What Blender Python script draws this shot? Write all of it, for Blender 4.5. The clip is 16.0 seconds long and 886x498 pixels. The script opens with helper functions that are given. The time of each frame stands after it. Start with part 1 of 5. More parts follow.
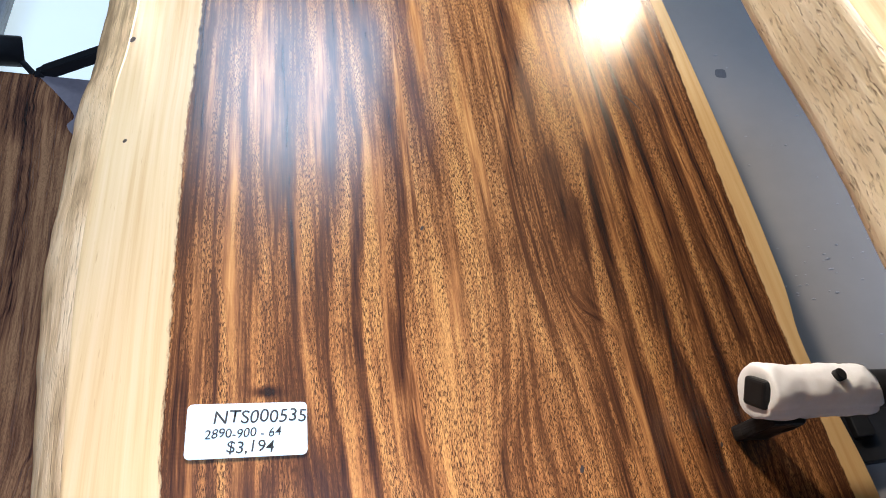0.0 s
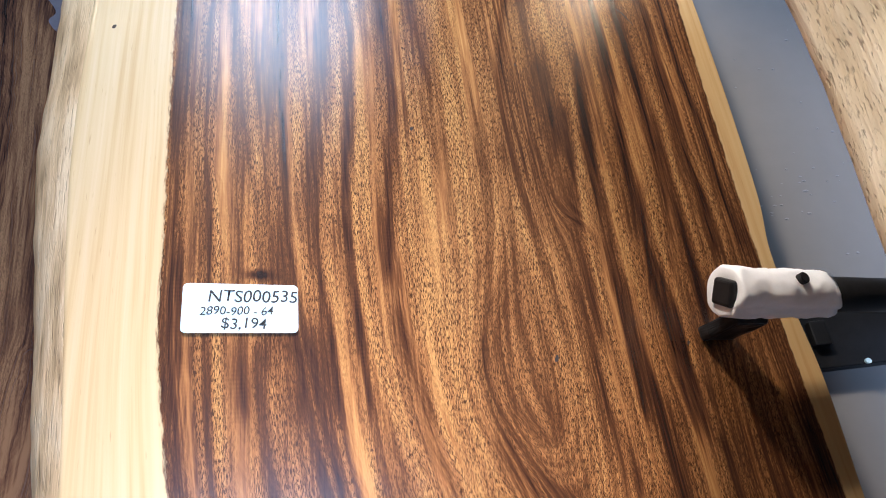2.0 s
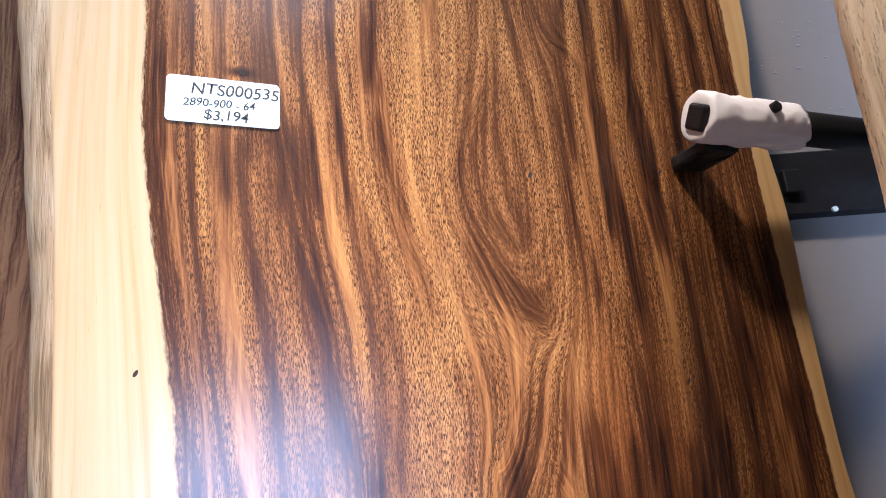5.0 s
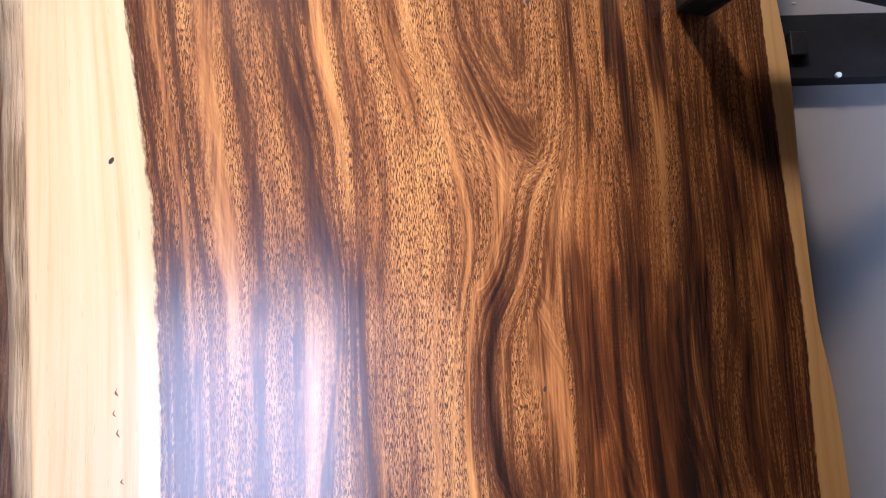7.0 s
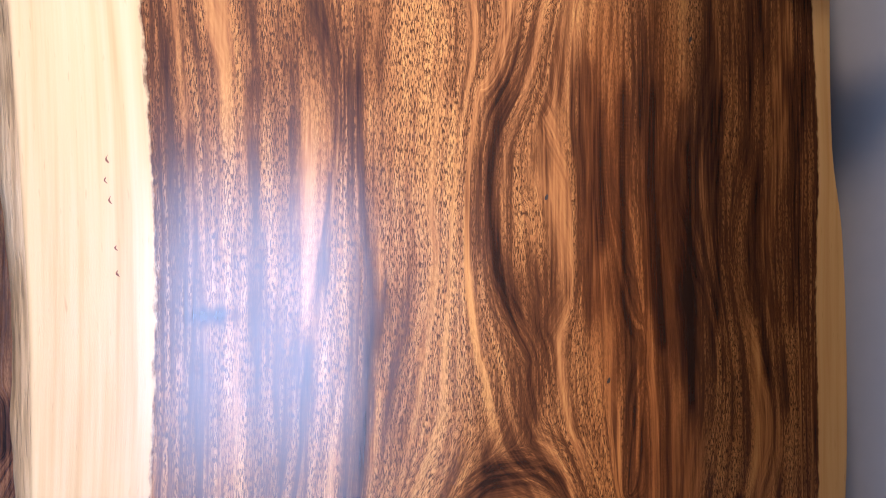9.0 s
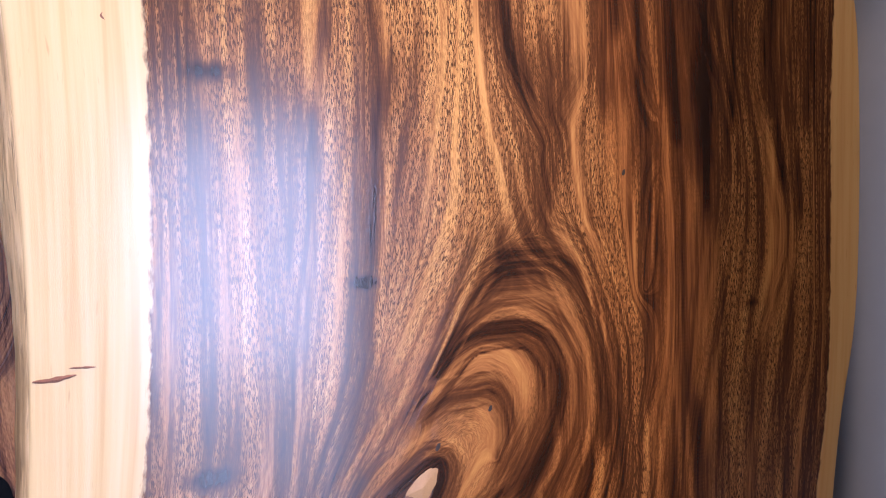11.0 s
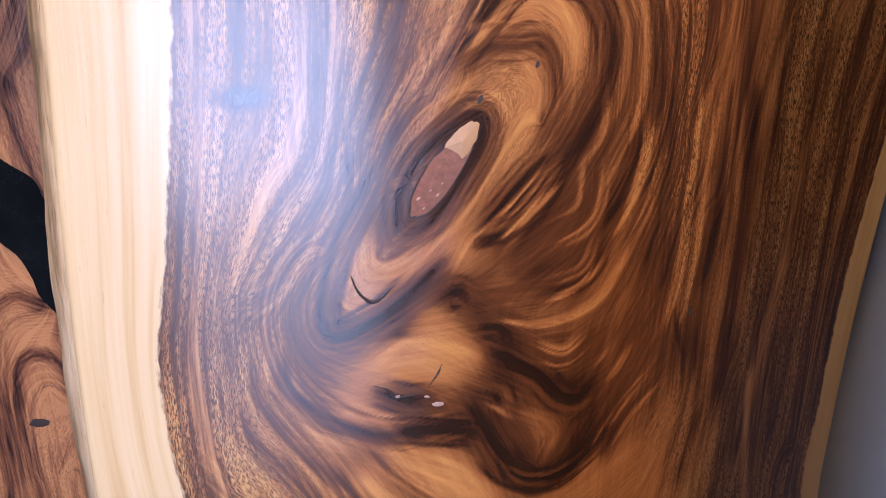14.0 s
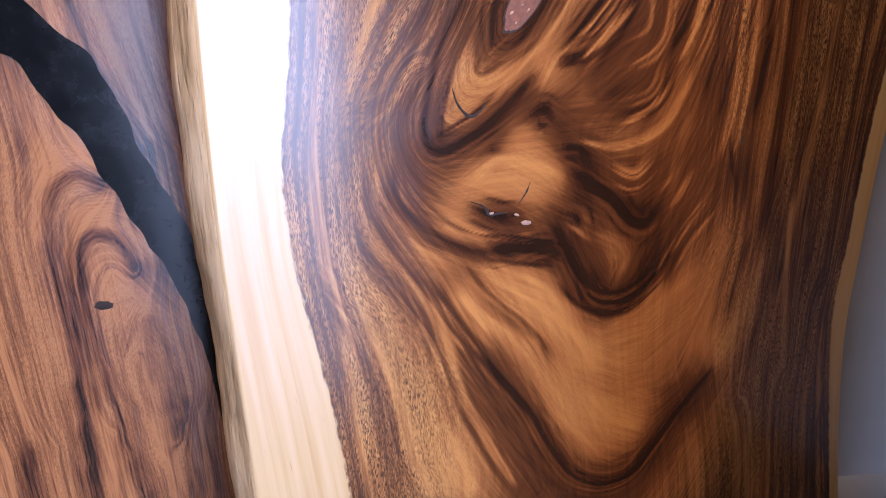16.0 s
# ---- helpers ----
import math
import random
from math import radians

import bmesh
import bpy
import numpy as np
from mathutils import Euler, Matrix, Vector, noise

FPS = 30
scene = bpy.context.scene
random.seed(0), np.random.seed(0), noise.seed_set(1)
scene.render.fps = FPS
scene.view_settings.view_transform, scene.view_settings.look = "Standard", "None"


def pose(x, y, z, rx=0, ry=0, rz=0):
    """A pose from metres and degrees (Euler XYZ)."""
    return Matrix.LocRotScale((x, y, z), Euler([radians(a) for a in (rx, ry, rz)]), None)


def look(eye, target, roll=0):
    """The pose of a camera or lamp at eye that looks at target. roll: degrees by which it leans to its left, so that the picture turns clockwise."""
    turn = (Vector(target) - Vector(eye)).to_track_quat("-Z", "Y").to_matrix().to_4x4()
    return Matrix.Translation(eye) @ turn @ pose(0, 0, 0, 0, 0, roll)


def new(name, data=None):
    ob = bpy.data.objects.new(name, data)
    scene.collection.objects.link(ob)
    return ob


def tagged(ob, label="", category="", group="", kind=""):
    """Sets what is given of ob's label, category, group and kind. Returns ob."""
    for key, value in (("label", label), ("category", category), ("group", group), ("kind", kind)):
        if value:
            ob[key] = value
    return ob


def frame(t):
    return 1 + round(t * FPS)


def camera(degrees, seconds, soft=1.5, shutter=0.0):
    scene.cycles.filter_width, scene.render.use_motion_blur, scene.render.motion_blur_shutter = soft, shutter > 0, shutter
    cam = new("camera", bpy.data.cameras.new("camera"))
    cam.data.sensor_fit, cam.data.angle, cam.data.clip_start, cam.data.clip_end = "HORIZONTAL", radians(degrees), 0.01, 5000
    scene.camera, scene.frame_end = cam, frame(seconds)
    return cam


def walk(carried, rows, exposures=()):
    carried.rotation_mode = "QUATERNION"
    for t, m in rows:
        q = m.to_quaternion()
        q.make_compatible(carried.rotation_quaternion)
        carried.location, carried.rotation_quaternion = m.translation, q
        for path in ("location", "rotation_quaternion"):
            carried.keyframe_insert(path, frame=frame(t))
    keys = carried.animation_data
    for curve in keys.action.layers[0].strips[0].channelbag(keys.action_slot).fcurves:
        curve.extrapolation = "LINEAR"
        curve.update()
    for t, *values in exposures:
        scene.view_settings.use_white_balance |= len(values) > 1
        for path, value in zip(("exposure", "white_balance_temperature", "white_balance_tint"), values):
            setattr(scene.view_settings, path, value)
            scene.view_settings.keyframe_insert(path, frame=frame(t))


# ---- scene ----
cam = camera(69.0, 16.0, soft=1.0)
PATH = [
    (0, (-0.197, -0.581, 1.506), (0.409, 1.03, 2.525), -8.5),
    (0.5, (-0.199, -0.589, 1.494), (0.417, 1.046, 2.468), -7.9),
    (1, (-0.198, -0.59, 1.483), (0.432, 1.066, 2.41), -7.6),
    (1.5, (-0.201, -0.585, 1.473), (0.447, 1.088, 2.358), -7.4),
    (2, (-0.206, -0.577, 1.462), (0.457, 1.114, 2.299), -7.1),
    (2.5, (-0.202, -0.573, 1.448), (0.47, 1.139, 2.234), -6.8),
    (3, (-0.203, -0.575, 1.435), (0.476, 1.157, 2.169), -6.4),
    (5.5, (-0.189, -0.571, 1.346), (0.486, 1.246, 1.837), -4.0),
    (6, (-0.189, -0.568, 1.324), (0.49, 1.264, 1.754), -3.3),
    (6.5, (-0.181, -0.562, 1.305), (0.502, 1.284, 1.66), -2.7),
    (7, (-0.178, -0.547, 1.282), (0.521, 1.305, 1.567), -2.0),
    (7.5, (-0.175, -0.541, 1.259), (0.528, 1.32, 1.474), -1.5),
    (8, (-0.17, -0.535, 1.232), (0.526, 1.335, 1.375), -1.0),
    (8.5, (-0.17, -0.528, 1.208), (0.523, 1.347, 1.277), -0.4),
    (9, (-0.165, -0.526, 1.182), (0.513, 1.356, 1.201), -0.2),
    (11.5, (-0.184, -0.485, 1.004), (0.537, 1.369, 0.802), -1.7),
    (12, (-0.186, -0.477, 0.981), (0.517, 1.37, 0.676), -1.3),
    (12.5, (-0.19, -0.47, 0.948), (0.51, 1.364, 0.565), -0.9),
    (13, (-0.192, -0.473, 0.918), (0.479, 1.359, 0.479), -0.9),
    (13.5, (-0.196, -0.473, 0.889), (0.469, 1.346, 0.391), -0.5),
    (14, (-0.199, -0.475, 0.862), (0.447, 1.335, 0.309), -0.3),
    (14.5, (-0.198, -0.479, 0.839), (0.433, 1.32, 0.235), -0.2),
    (15, (-0.206, -0.5, 0.816), (0.424, 1.286, 0.174), -0.7),
    (15.5, (-0.253, -0.511, 0.786), (0.405, 1.263, 0.138), -1.6),
    (16, (-0.33, -0.497, 0.748), (0.409, 1.248, 0.107), -2.2),
]

walk(cam, [(t, look(eye, target, roll)) for t, eye, target, roll in PATH],
     exposures=((0.0, 0.0, 6600, 8), (1.0, 0.0, 6450, 8), (3.0, -0.03, 6150, 11), (6.5, -0.05, 6550, 20), (9.0, 0.0, 6600, 22), (12.0, 0.08, 6750, 25), (14.0, 0.06, 6750, 25), (16.0, 0.10, 6800, 25)))

# ---- world and light ----
world = bpy.data.worlds.new("world")
world.use_nodes = True
scene.world = world
world.node_tree.nodes["Background"].inputs[0].default_value = (0.75, 0.87, 1.0, 1)
world.node_tree.nodes["Background"].inputs[1].default_value = 0.6
scene.view_settings.exposure = 0.0


def area_lamp(name, m, sx, sy, watts, colour):
    data = bpy.data.lights.new(name, "AREA")
    data.shape, data.size, data.size_y, data.energy, data.color = "RECTANGLE", sx, sy, watts, colour
    ob = new(name, data)
    ob.matrix_world = m
    return ob


DOOR_Y, CEIL = -3.2, 3.6
area_lamp("door_daylight", look((0.10, DOOR_Y - 0.12, 0.80), (0.10, 0, 0.80)), 1.1, 1.5, 135, (0.42, 0.61, 1.0))
area_lamp("panel_light", look((0.0, -1.5, CEIL - 0.04), (0.0, -1.5, 0)), 0.70, 0.9, 32, (0.50, 0.70, 1.0))


def spot_lamp(eye, target, watts, colour, cone, soft, blend=0.8):
    data = bpy.data.lights.new("spot_light", "SPOT")
    data.energy, data.color, data.spot_size, data.spot_blend, data.shadow_soft_size = watts, colour, radians(cone), blend, soft
    ob = new("spot_light", data)
    ob.matrix_world = look(eye, target)
    return ob


spot_lamp((1.10, -0.715, CEIL - 0.16), (0.10, 0.0, 2.25), 38, (1.0, 0.80, 0.58), 40, 0.11, 0.8)
spot_lamp((-0.03, -1.30, CEIL - 0.15), (-0.13, 0.0, 0.75), 520, (1.0, 0.77, 0.62), 30, 0.16, 0.85)
# two added fill spots: one for the brown slab, one for arm and upper slab
spot_lamp((-1.0, -0.9, CEIL - 0.15), (-0.60, 0.3, 0.10), 145, (1.0, 0.68, 0.47), 46, 0.04, 1.0)
spot_lamp((-0.8, -1.0, CEIL - 0.15), (0.17, -0.11, 2.02), 270, (1.0, 0.85, 0.69), 38, 0.12, 0.7)


# ---- helpers of this scene ----
def material(name):
    mat = bpy.data.materials.new(name)
    mat.use_nodes = True
    return mat, mat.node_tree.nodes["Principled BSDF"]


def math_node(nt, op, a, b=None, c=None, clamp=False):
    n = nt.nodes.new("ShaderNodeMath")
    n.operation, n.use_clamp = op, clamp
    for i, v in enumerate((a, b, c)):
        if v is None:
            continue
        if isinstance(v, (int, float)):
            n.inputs[i].default_value = v
        else:
            nt.links.new(v, n.inputs[i])
    return n.outputs[0]


def ramp(nt, fac, stops):
    n = nt.nodes.new("ShaderNodeValToRGB")
    els = n.color_ramp.elements
    while len(els) < len(stops):
        els.new(0.5)
    for e, (p, c) in zip(els, stops):
        e.position, e.color = p, (*c, 1)
    nt.links.new(fac, n.inputs[0])
    return n.outputs[0]


def mix(nt, fac, a, b, mode="MIX"):
    n = nt.nodes.new("ShaderNodeMix")
    n.data_type, n.blend_type = "RGBA", mode
    for sock, v in ((n.inputs[0], fac), (n.inputs[6], a), (n.inputs[7], b)):
        if isinstance(v, (int, float)):
            sock.default_value = v
        elif isinstance(v, tuple):
            sock.default_value = (*v, 1)
        else:
            nt.links.new(v, sock)
    return n.outputs[2]


def noise_at(nt, vec, scale, detail=2.0, rough=0.5, stretch=(1, 1, 1), distortion=0.0):
    m = nt.nodes.new("ShaderNodeMapping")
    m.inputs["Scale"].default_value = stretch
    nt.links.new(vec, m.inputs[0])
    n = nt.nodes.new("ShaderNodeTexNoise")
    n.inputs["Scale"].default_value, n.inputs["Detail"].default_value = scale, detail
    n.inputs["Roughness"].default_value, n.inputs["Distortion"].default_value = rough, distortion
    nt.links.new(m.outputs[0], n.inputs[0])
    return n.outputs[0]


def bump(nt, bsdf, height, strength, distance):
    b = nt.nodes.new("ShaderNodeBump")
    b.inputs["Strength"].default_value, b.inputs["Distance"].default_value = strength, distance
    nt.links.new(height, b.inputs["Height"])
    nt.links.new(b.outputs[0], bsdf.inputs["Normal"])


# ---- materials ----
def figured_wood(name, heart, sap, gloss, seed, contrast=1.0, pore_depth=0.95, punch=1.0):
    """Lacquered slab wood: 'grain' holds the place across the grain, along it and the darkness of the heartwood; 'sap' the depth into the sapwood."""
    mat, bsdf = material(name)
    nt = mat.node_tree
    at = nt.nodes.new("ShaderNodeAttribute")
    at.attribute_name = "grain"
    sp = nt.nodes.new("ShaderNodeSeparateXYZ")
    nt.links.new(at.outputs["Vector"], sp.inputs[0])
    co = nt.nodes.new("ShaderNodeCombineXYZ")
    nt.links.new(sp.outputs[0], co.inputs[0])
    nt.links.new(sp.outputs[1], co.inputs[1])
    co.inputs[2].default_value = seed
    vec = co.outputs[0]
    dark = sp.outputs[2]
    broad = noise_at(nt, vec, 48, 2, 0.5, (1, 0.03, 1))
    stripe = noise_at(nt, vec, 135, 3, 0.6, (1, 0.022, 1))
    crisp = math_node(nt, "MULTIPLY_ADD", math_node(nt, "SUBTRACT", stripe, 0.5), 5.0, 0.5, True)
    fibre = noise_at(nt, vec, 900, 2, 0.6, (1, 0.03, 1))
    cloud = noise_at(nt, vec, 9, 2, 0.5)
    flow = nt.nodes.new("ShaderNodeAttribute")
    flow.attribute_name = "flow"
    fs = nt.nodes.new("ShaderNodeSeparateXYZ")
    nt.links.new(flow.outputs["Vector"], fs.inputs[0])
    lively = math_node(nt, "SUBTRACT", 1.0, fs.outputs[2], clamp=True)
    d = math_node(nt, "MULTIPLY_ADD", math_node(nt, "MULTIPLY", math_node(nt, "SUBTRACT", broad, 0.5), lively), 1.0 * contrast, dark)
    d = math_node(nt, "MULTIPLY_ADD", math_node(nt, "MULTIPLY", math_node(nt, "SUBTRACT", crisp, 0.5), lively), 0.33 * max(contrast, 0.9), math_node(nt, "SUBTRACT", d, 0.05))
    d = math_node(nt, "MULTIPLY_ADD", math_node(nt, "MULTIPLY", math_node(nt, "SUBTRACT", fibre, 0.5), lively), 0.35, d)
    d = math_node(nt, "MULTIPLY_ADD", math_node(nt, "SUBTRACT", cloud, 0.5), 0.25, d, True)
    # open pores: short dark dashes that follow the grain's direction
    turn = math_node(nt, "MULTIPLY", math_node(nt, "ARCTAN2", fs.outputs[1], fs.outputs[0]), 0.5)
    tc = nt.nodes.new("ShaderNodeTexCoord")
    os = nt.nodes.new("ShaderNodeSeparateXYZ")
    nt.links.new(tc.outputs["Object"], os.inputs[0])
    ox, oz = os.outputs[0], os.outputs[2]
    pores = hair = veil = None
    for k in range(6):
        a = radians(-60 + 30 * k)
        off = math_node(nt, "WRAP", math_node(nt, "SUBTRACT", turn, a), math.pi / 2, -math.pi / 2)
        wt = math_node(nt, "SUBTRACT", 1.0, math_node(nt, "MULTIPLY", math_node(nt, "ABSOLUTE", off), 6 / math.pi), clamp=True)
        acr = math_node(nt, "SUBTRACT", math_node(nt, "MULTIPLY", ox, math.cos(a)), math_node(nt, "MULTIPLY", oz, math.sin(a)))
        alo = math_node(nt, "ADD", math_node(nt, "MULTIPLY", ox, math.sin(a)), math_node(nt, "MULTIPLY", oz, math.cos(a)))
        cv = nt.nodes.new("ShaderNodeCombineXYZ")
        nt.links.new(acr, cv.inputs[0])
        nt.links.new(alo, cv.inputs[1])
        cv.inputs[2].default_value = seed + k * 3.7
        n1 = math_node(nt, "MULTIPLY", noise_at(nt, cv.outputs[0], 1750, 1.0, 0.5, (1, 0.10, 1), 0.4), wt)
        n2 = math_node(nt, "MULTIPLY", noise_at(nt, cv.outputs[0], 330, 2, 0.6, (1, 0.035, 1)), wt)
        pores = n1 if pores is None else math_node(nt, "ADD", pores, n1)
        n3 = math_node(nt, "MULTIPLY", noise_at(nt, cv.outputs[0], 150, 5, 0.68, (1, 0.06, 1), 0.8), wt)
        veil = n3 if veil is None else math_node(nt, "ADD", veil, n3)
        hair = n2 if hair is None else math_node(nt, "ADD", hair, n2)
    fine = math_node(nt, "MULTIPLY_ADD", lively, 0.9, 0.06)
    d = math_node(nt, "MULTIPLY_ADD", math_node(nt, "MULTIPLY", math_node(nt, "SUBTRACT", hair, 0.5), fine), 0.9, d)
    d = math_node(nt, "MULTIPLY_ADD", math_node(nt, "MULTIPLY", math_node(nt, "SUBTRACT", veil, 0.46), fs.outputs[2]), 0.5, d)
    # the dense wood round the knot shows its bands with more contrast
    d = math_node(nt, "MULTIPLY_ADD", math_node(nt, "MULTIPLY", math_node(nt, "SUBTRACT", d, 0.40), fs.outputs[2]), 0.40, d, True)
    if punch != 1.0:
        d = math_node(nt, "MULTIPLY_ADD", math_node(nt, "SUBTRACT", d, 0.42), punch, 0.42, True)
    col = ramp(nt, d, heart)
    p = math_node(nt, "MULTIPLY", math_node(nt, "SUBTRACT", pores, 0.500, clamp=True), 30.0, clamp=True)
    pdense = noise_at(nt, vec, 45, 2, 0.5, (1, 0.06, 1))
    p = math_node(nt, "MULTIPLY", p, math_node(nt, "MULTIPLY", math_node(nt, "SUBTRACT", pdense, 0.34, clamp=True), 7.0, clamp=True))
    p = math_node(nt, "MULTIPLY", p, math_node(nt, "MULTIPLY_ADD", d, -1.6, 1.75, True))
    col = mix(nt, math_node(nt, "MULTIPLY", math_node(nt, "MULTIPLY", p, lively), pore_depth), col, (0.050, 0.021, 0.010))
    # the resin-rich wood round the knot is redder
    col = mix(nt, math_node(nt, "MULTIPLY", fs.outputs[2], 0.9), col, (0.92, 0.77, 0.65), "MULTIPLY")
    # sapwood with a ragged border
    sa = nt.nodes.new("ShaderNodeAttribute")
    sa.attribute_name = "sap"
    ragged = noise_at(nt, vec, 260, 3, 0.6, (1, 0.25, 1))
    s = math_node(nt, "MULTIPLY_ADD", math_node(nt, "SUBTRACT", ragged, 0.5), 0.008, sa.outputs["Fac"])
    s = math_node(nt, "MULTIPLY_ADD", s, 420.0, 0.5, True)
    st = noise_at(nt, vec, 120, 3, 0.6, (1, 0.02, 1))
    fl = noise_at(nt, vec, 500, 1, 0.5, (1, 0.1, 1))
    fleck = math_node(nt, "MULTIPLY", math_node(nt, "SUBTRACT", fl, 0.69, clamp=True), 6.0, clamp=True)
    sapcol = ramp(nt, st, sap)
    sapcol = mix(nt, math_node(nt, "MULTIPLY", fleck, 0.5), sapcol, (0.36, 0.22, 0.10))
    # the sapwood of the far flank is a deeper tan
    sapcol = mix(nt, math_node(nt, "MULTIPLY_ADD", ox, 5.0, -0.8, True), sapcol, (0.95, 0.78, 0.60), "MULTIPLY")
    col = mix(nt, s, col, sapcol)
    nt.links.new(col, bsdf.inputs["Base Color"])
    r = math_node(nt, "MULTIPLY_ADD", stripe, 0.12, gloss)
    nt.links.new(r, bsdf.inputs["Roughness"])
    bsdf.inputs["Specular IOR Level"].default_value = 0.5
    # lacquer rubbed along the grain draws reflections out upwards
    tg = nt.nodes.new("ShaderNodeTangent")
    tg.direction_type, tg.axis = "RADIAL", "Z"
    nt.links.new(tg.outputs[0], bsdf.inputs["Tangent"])
    bsdf.inputs["Anisotropic"].default_value, bsdf.inputs["Anisotropic Rotation"].default_value = 0.65, 0.25
    bump(nt, bsdf, math_node(nt, "MULTIPLY_ADD", p, -1.0, math_node(nt, "MULTIPLY", hair, 0.4)), 0.10, 0.0004)
    return mat


HEART = ((0.0, (0.53, 0.268, 0.092)), (0.3, (0.34, 0.149, 0.051)), (0.58, (0.118, 0.045, 0.018)), (0.82, (0.042, 0.0165, 0.0095)), (1.0, (0.017, 0.008, 0.006)))
SAP = ((0.3, (0.53, 0.365, 0.180)), (0.5, (0.61, 0.465, 0.260)), (0.7, (0.65, 0.515, 0.310)))
WOOD = figured_wood("lacquered_figured_wood", HEART, SAP, 0.13, 0.0, 0.40)
HEART_B = ((0.0, (0.42, 0.195, 0.085)), (0.4, (0.24, 0.100, 0.044)), (0.75, (0.09, 0.032, 0.018)), (1.0, (0.016, 0.008, 0.006)))
WOOD_B = figured_wood("brown_slab_wood", HEART_B, SAP, 0.2, 3.0, 0.55, 0.4, 1.55)


def rough_wood(name, tones, seed, fibres=420, length=0.12):
    """Sanded live edge: pale wood with weathered patches, small holes and fibres."""
    mat, bsdf = material(name)
    nt = mat.node_tree
    tc = nt.nodes.new("ShaderNodeTexCoord")
    vec = tc.outputs["Object"]
    st = noise_at(nt, vec, 90, 4, 0.65, (1, 1, 0.08))
    patch = noise_at(nt, vec, 14, 3, 0.6, (1, 1, 0.5))
    d = math_node(nt, "MULTIPLY_ADD", math_node(nt, "SUBTRACT", patch, 0.5), 1.2, st, True)
    col = ramp(nt, d, tones)
    fine = noise_at(nt, vec, fibres, 2, 0.6, (1, 1, length))
    f = math_node(nt, "MULTIPLY", math_node(nt, "SUBTRACT", fine, 0.56, clamp=True), 6.0, clamp=True)
    col = mix(nt, math_node(nt, "MULTIPLY", f, 0.55), col, (0.16, 0.10, 0.05))
    v = nt.nodes.new("ShaderNodeTexVoronoi")
    v.inputs["Scale"].default_value = 26
    mp = nt.nodes.new("ShaderNodeMapping")
    mp.inputs["Scale"].default_value, mp.inputs["Location"].default_value = (1, 1, 0.28), (seed, seed, seed)
    nt.links.new(vec, mp.inputs[0])
    nt.links.new(mp.outputs[0], v.inputs["Vector"])
    hole = math_node(nt, "LESS_THAN", v.outputs["Distance"], math_node(nt, "MULTIPLY", math_node(nt, "SUBTRACT", patch, 0.45, clamp=True), 0.4))
    col = mix(nt, math_node(nt, "MULTIPLY", hole, 0.7), col, (0.05, 0.025, 0.012))
    nt.links.new(col, bsdf.inputs["Base Color"])
    bsdf.inputs["Roughness"].default_value = 0.62
    h = math_node(nt, "SUBTRACT", math_node(nt, "ADD", st, patch), math_node(nt, "ADD", hole, math_node(nt, "MULTIPLY", f, 0.3)))
    bump(nt, bsdf, h, 0.8, 0.003)
    return mat


BARK_EDGE = rough_wood("sanded_live_edge", ((0.20, (0.24, 0.16, 0.08)), (0.38, (0.46, 0.33, 0.18)), (0.5, (0.66, 0.49, 0.28)), (0.75, (0.80, 0.65, 0.42))), 0.3)
GREYWOOD = rough_wood("grey_weathered_wood", ((0.25, (0.22, 0.21, 0.20)), (0.5, (0.40, 0.39, 0.37)), (0.75, (0.55, 0.54, 0.52))), 5.1)
PALE_EDGE = rough_wood("pale_live_edge", ((0.20, (0.46, 0.36, 0.23)), (0.45, (0.76, 0.66, 0.49)), (0.75, (0.86, 0.78, 0.64))), 2.3, 330, 0.3)


def plain(name, colour, rough, metal=0.0, scale=40.0, vary=0.25, bump_size=0.0):
    mat, bsdf = material(name)
    nt = mat.node_tree
    tc = nt.nodes.new("ShaderNodeTexCoord")
    a = noise_at(nt, tc.outputs["Object"], scale, 4, 0.6)
    b = noise_at(nt, tc.outputs["Object"], scale * 9, 2, 0.6)
    f = math_node(nt, "MULTIPLY_ADD", b, 0.4, math_node(nt, "MULTIPLY", a, 0.6))
    lo, hi = tuple(c * (1 - vary) for c in colour), tuple(min(1.0, c * (1 + vary)) for c in colour)
    nt.links.new(ramp(nt, f, ((0.3, lo), (0.7, hi))), bsdf.inputs["Base Color"])
    nt.links.new(math_node(nt, "MULTIPLY_ADD", a, 0.2, rough - 0.1), bsdf.inputs["Roughness"])
    bsdf.inputs["Metallic"].default_value = metal
    if bump_size:
        bump(nt, bsdf, f, 0.5, bump_size)
    return mat


WALL = plain("grey_wall_paint", (0.190, 0.173, 0.158), 0.55, 0, 3.0, 0.06, 0.0008)
WHITE = plain("grey_room_paint", (0.15, 0.146, 0.142), 0.6, 0, 3.0, 0.04)
FLOOR = plain("polished_floor", (0.30, 0.295, 0.29), 0.14, 0, 2.0, 0.08)
floor_bsdf = FLOOR.node_tree.nodes["Principled BSDF"]
floor_bsdf.inputs["Specular IOR Level"].default_value = 1.0
floor_bsdf.inputs["Coat Weight"].default_value = 1.0
floor_bsdf.inputs["Coat Roughness"].default_value = 0.06
BLACK = plain("black_powder_coat", (0.012, 0.012, 0.013), 0.45, 0, 60.0, 0.3, 0.0003)
RUBBER = plain("black_plastic", (0.016, 0.016, 0.018), 0.4, 0, 90.0, 0.3)
FOAM = plain("white_foam", (0.90, 0.91, 0.95), 0.5, 0, 120.0, 0.05, 0.0012)
EPOXY = plain("black_epoxy", (0.004, 0.005, 0.006), 0.16, 0, 30.0, 0.3)
# grey-lavender reflection as a flat colour, for the river slab's top corner
GREY_SHEEN = plain("grey_reflection_tone", (0.20, 0.165, 0.17), 0.3, 0, 14.0, 0.15)
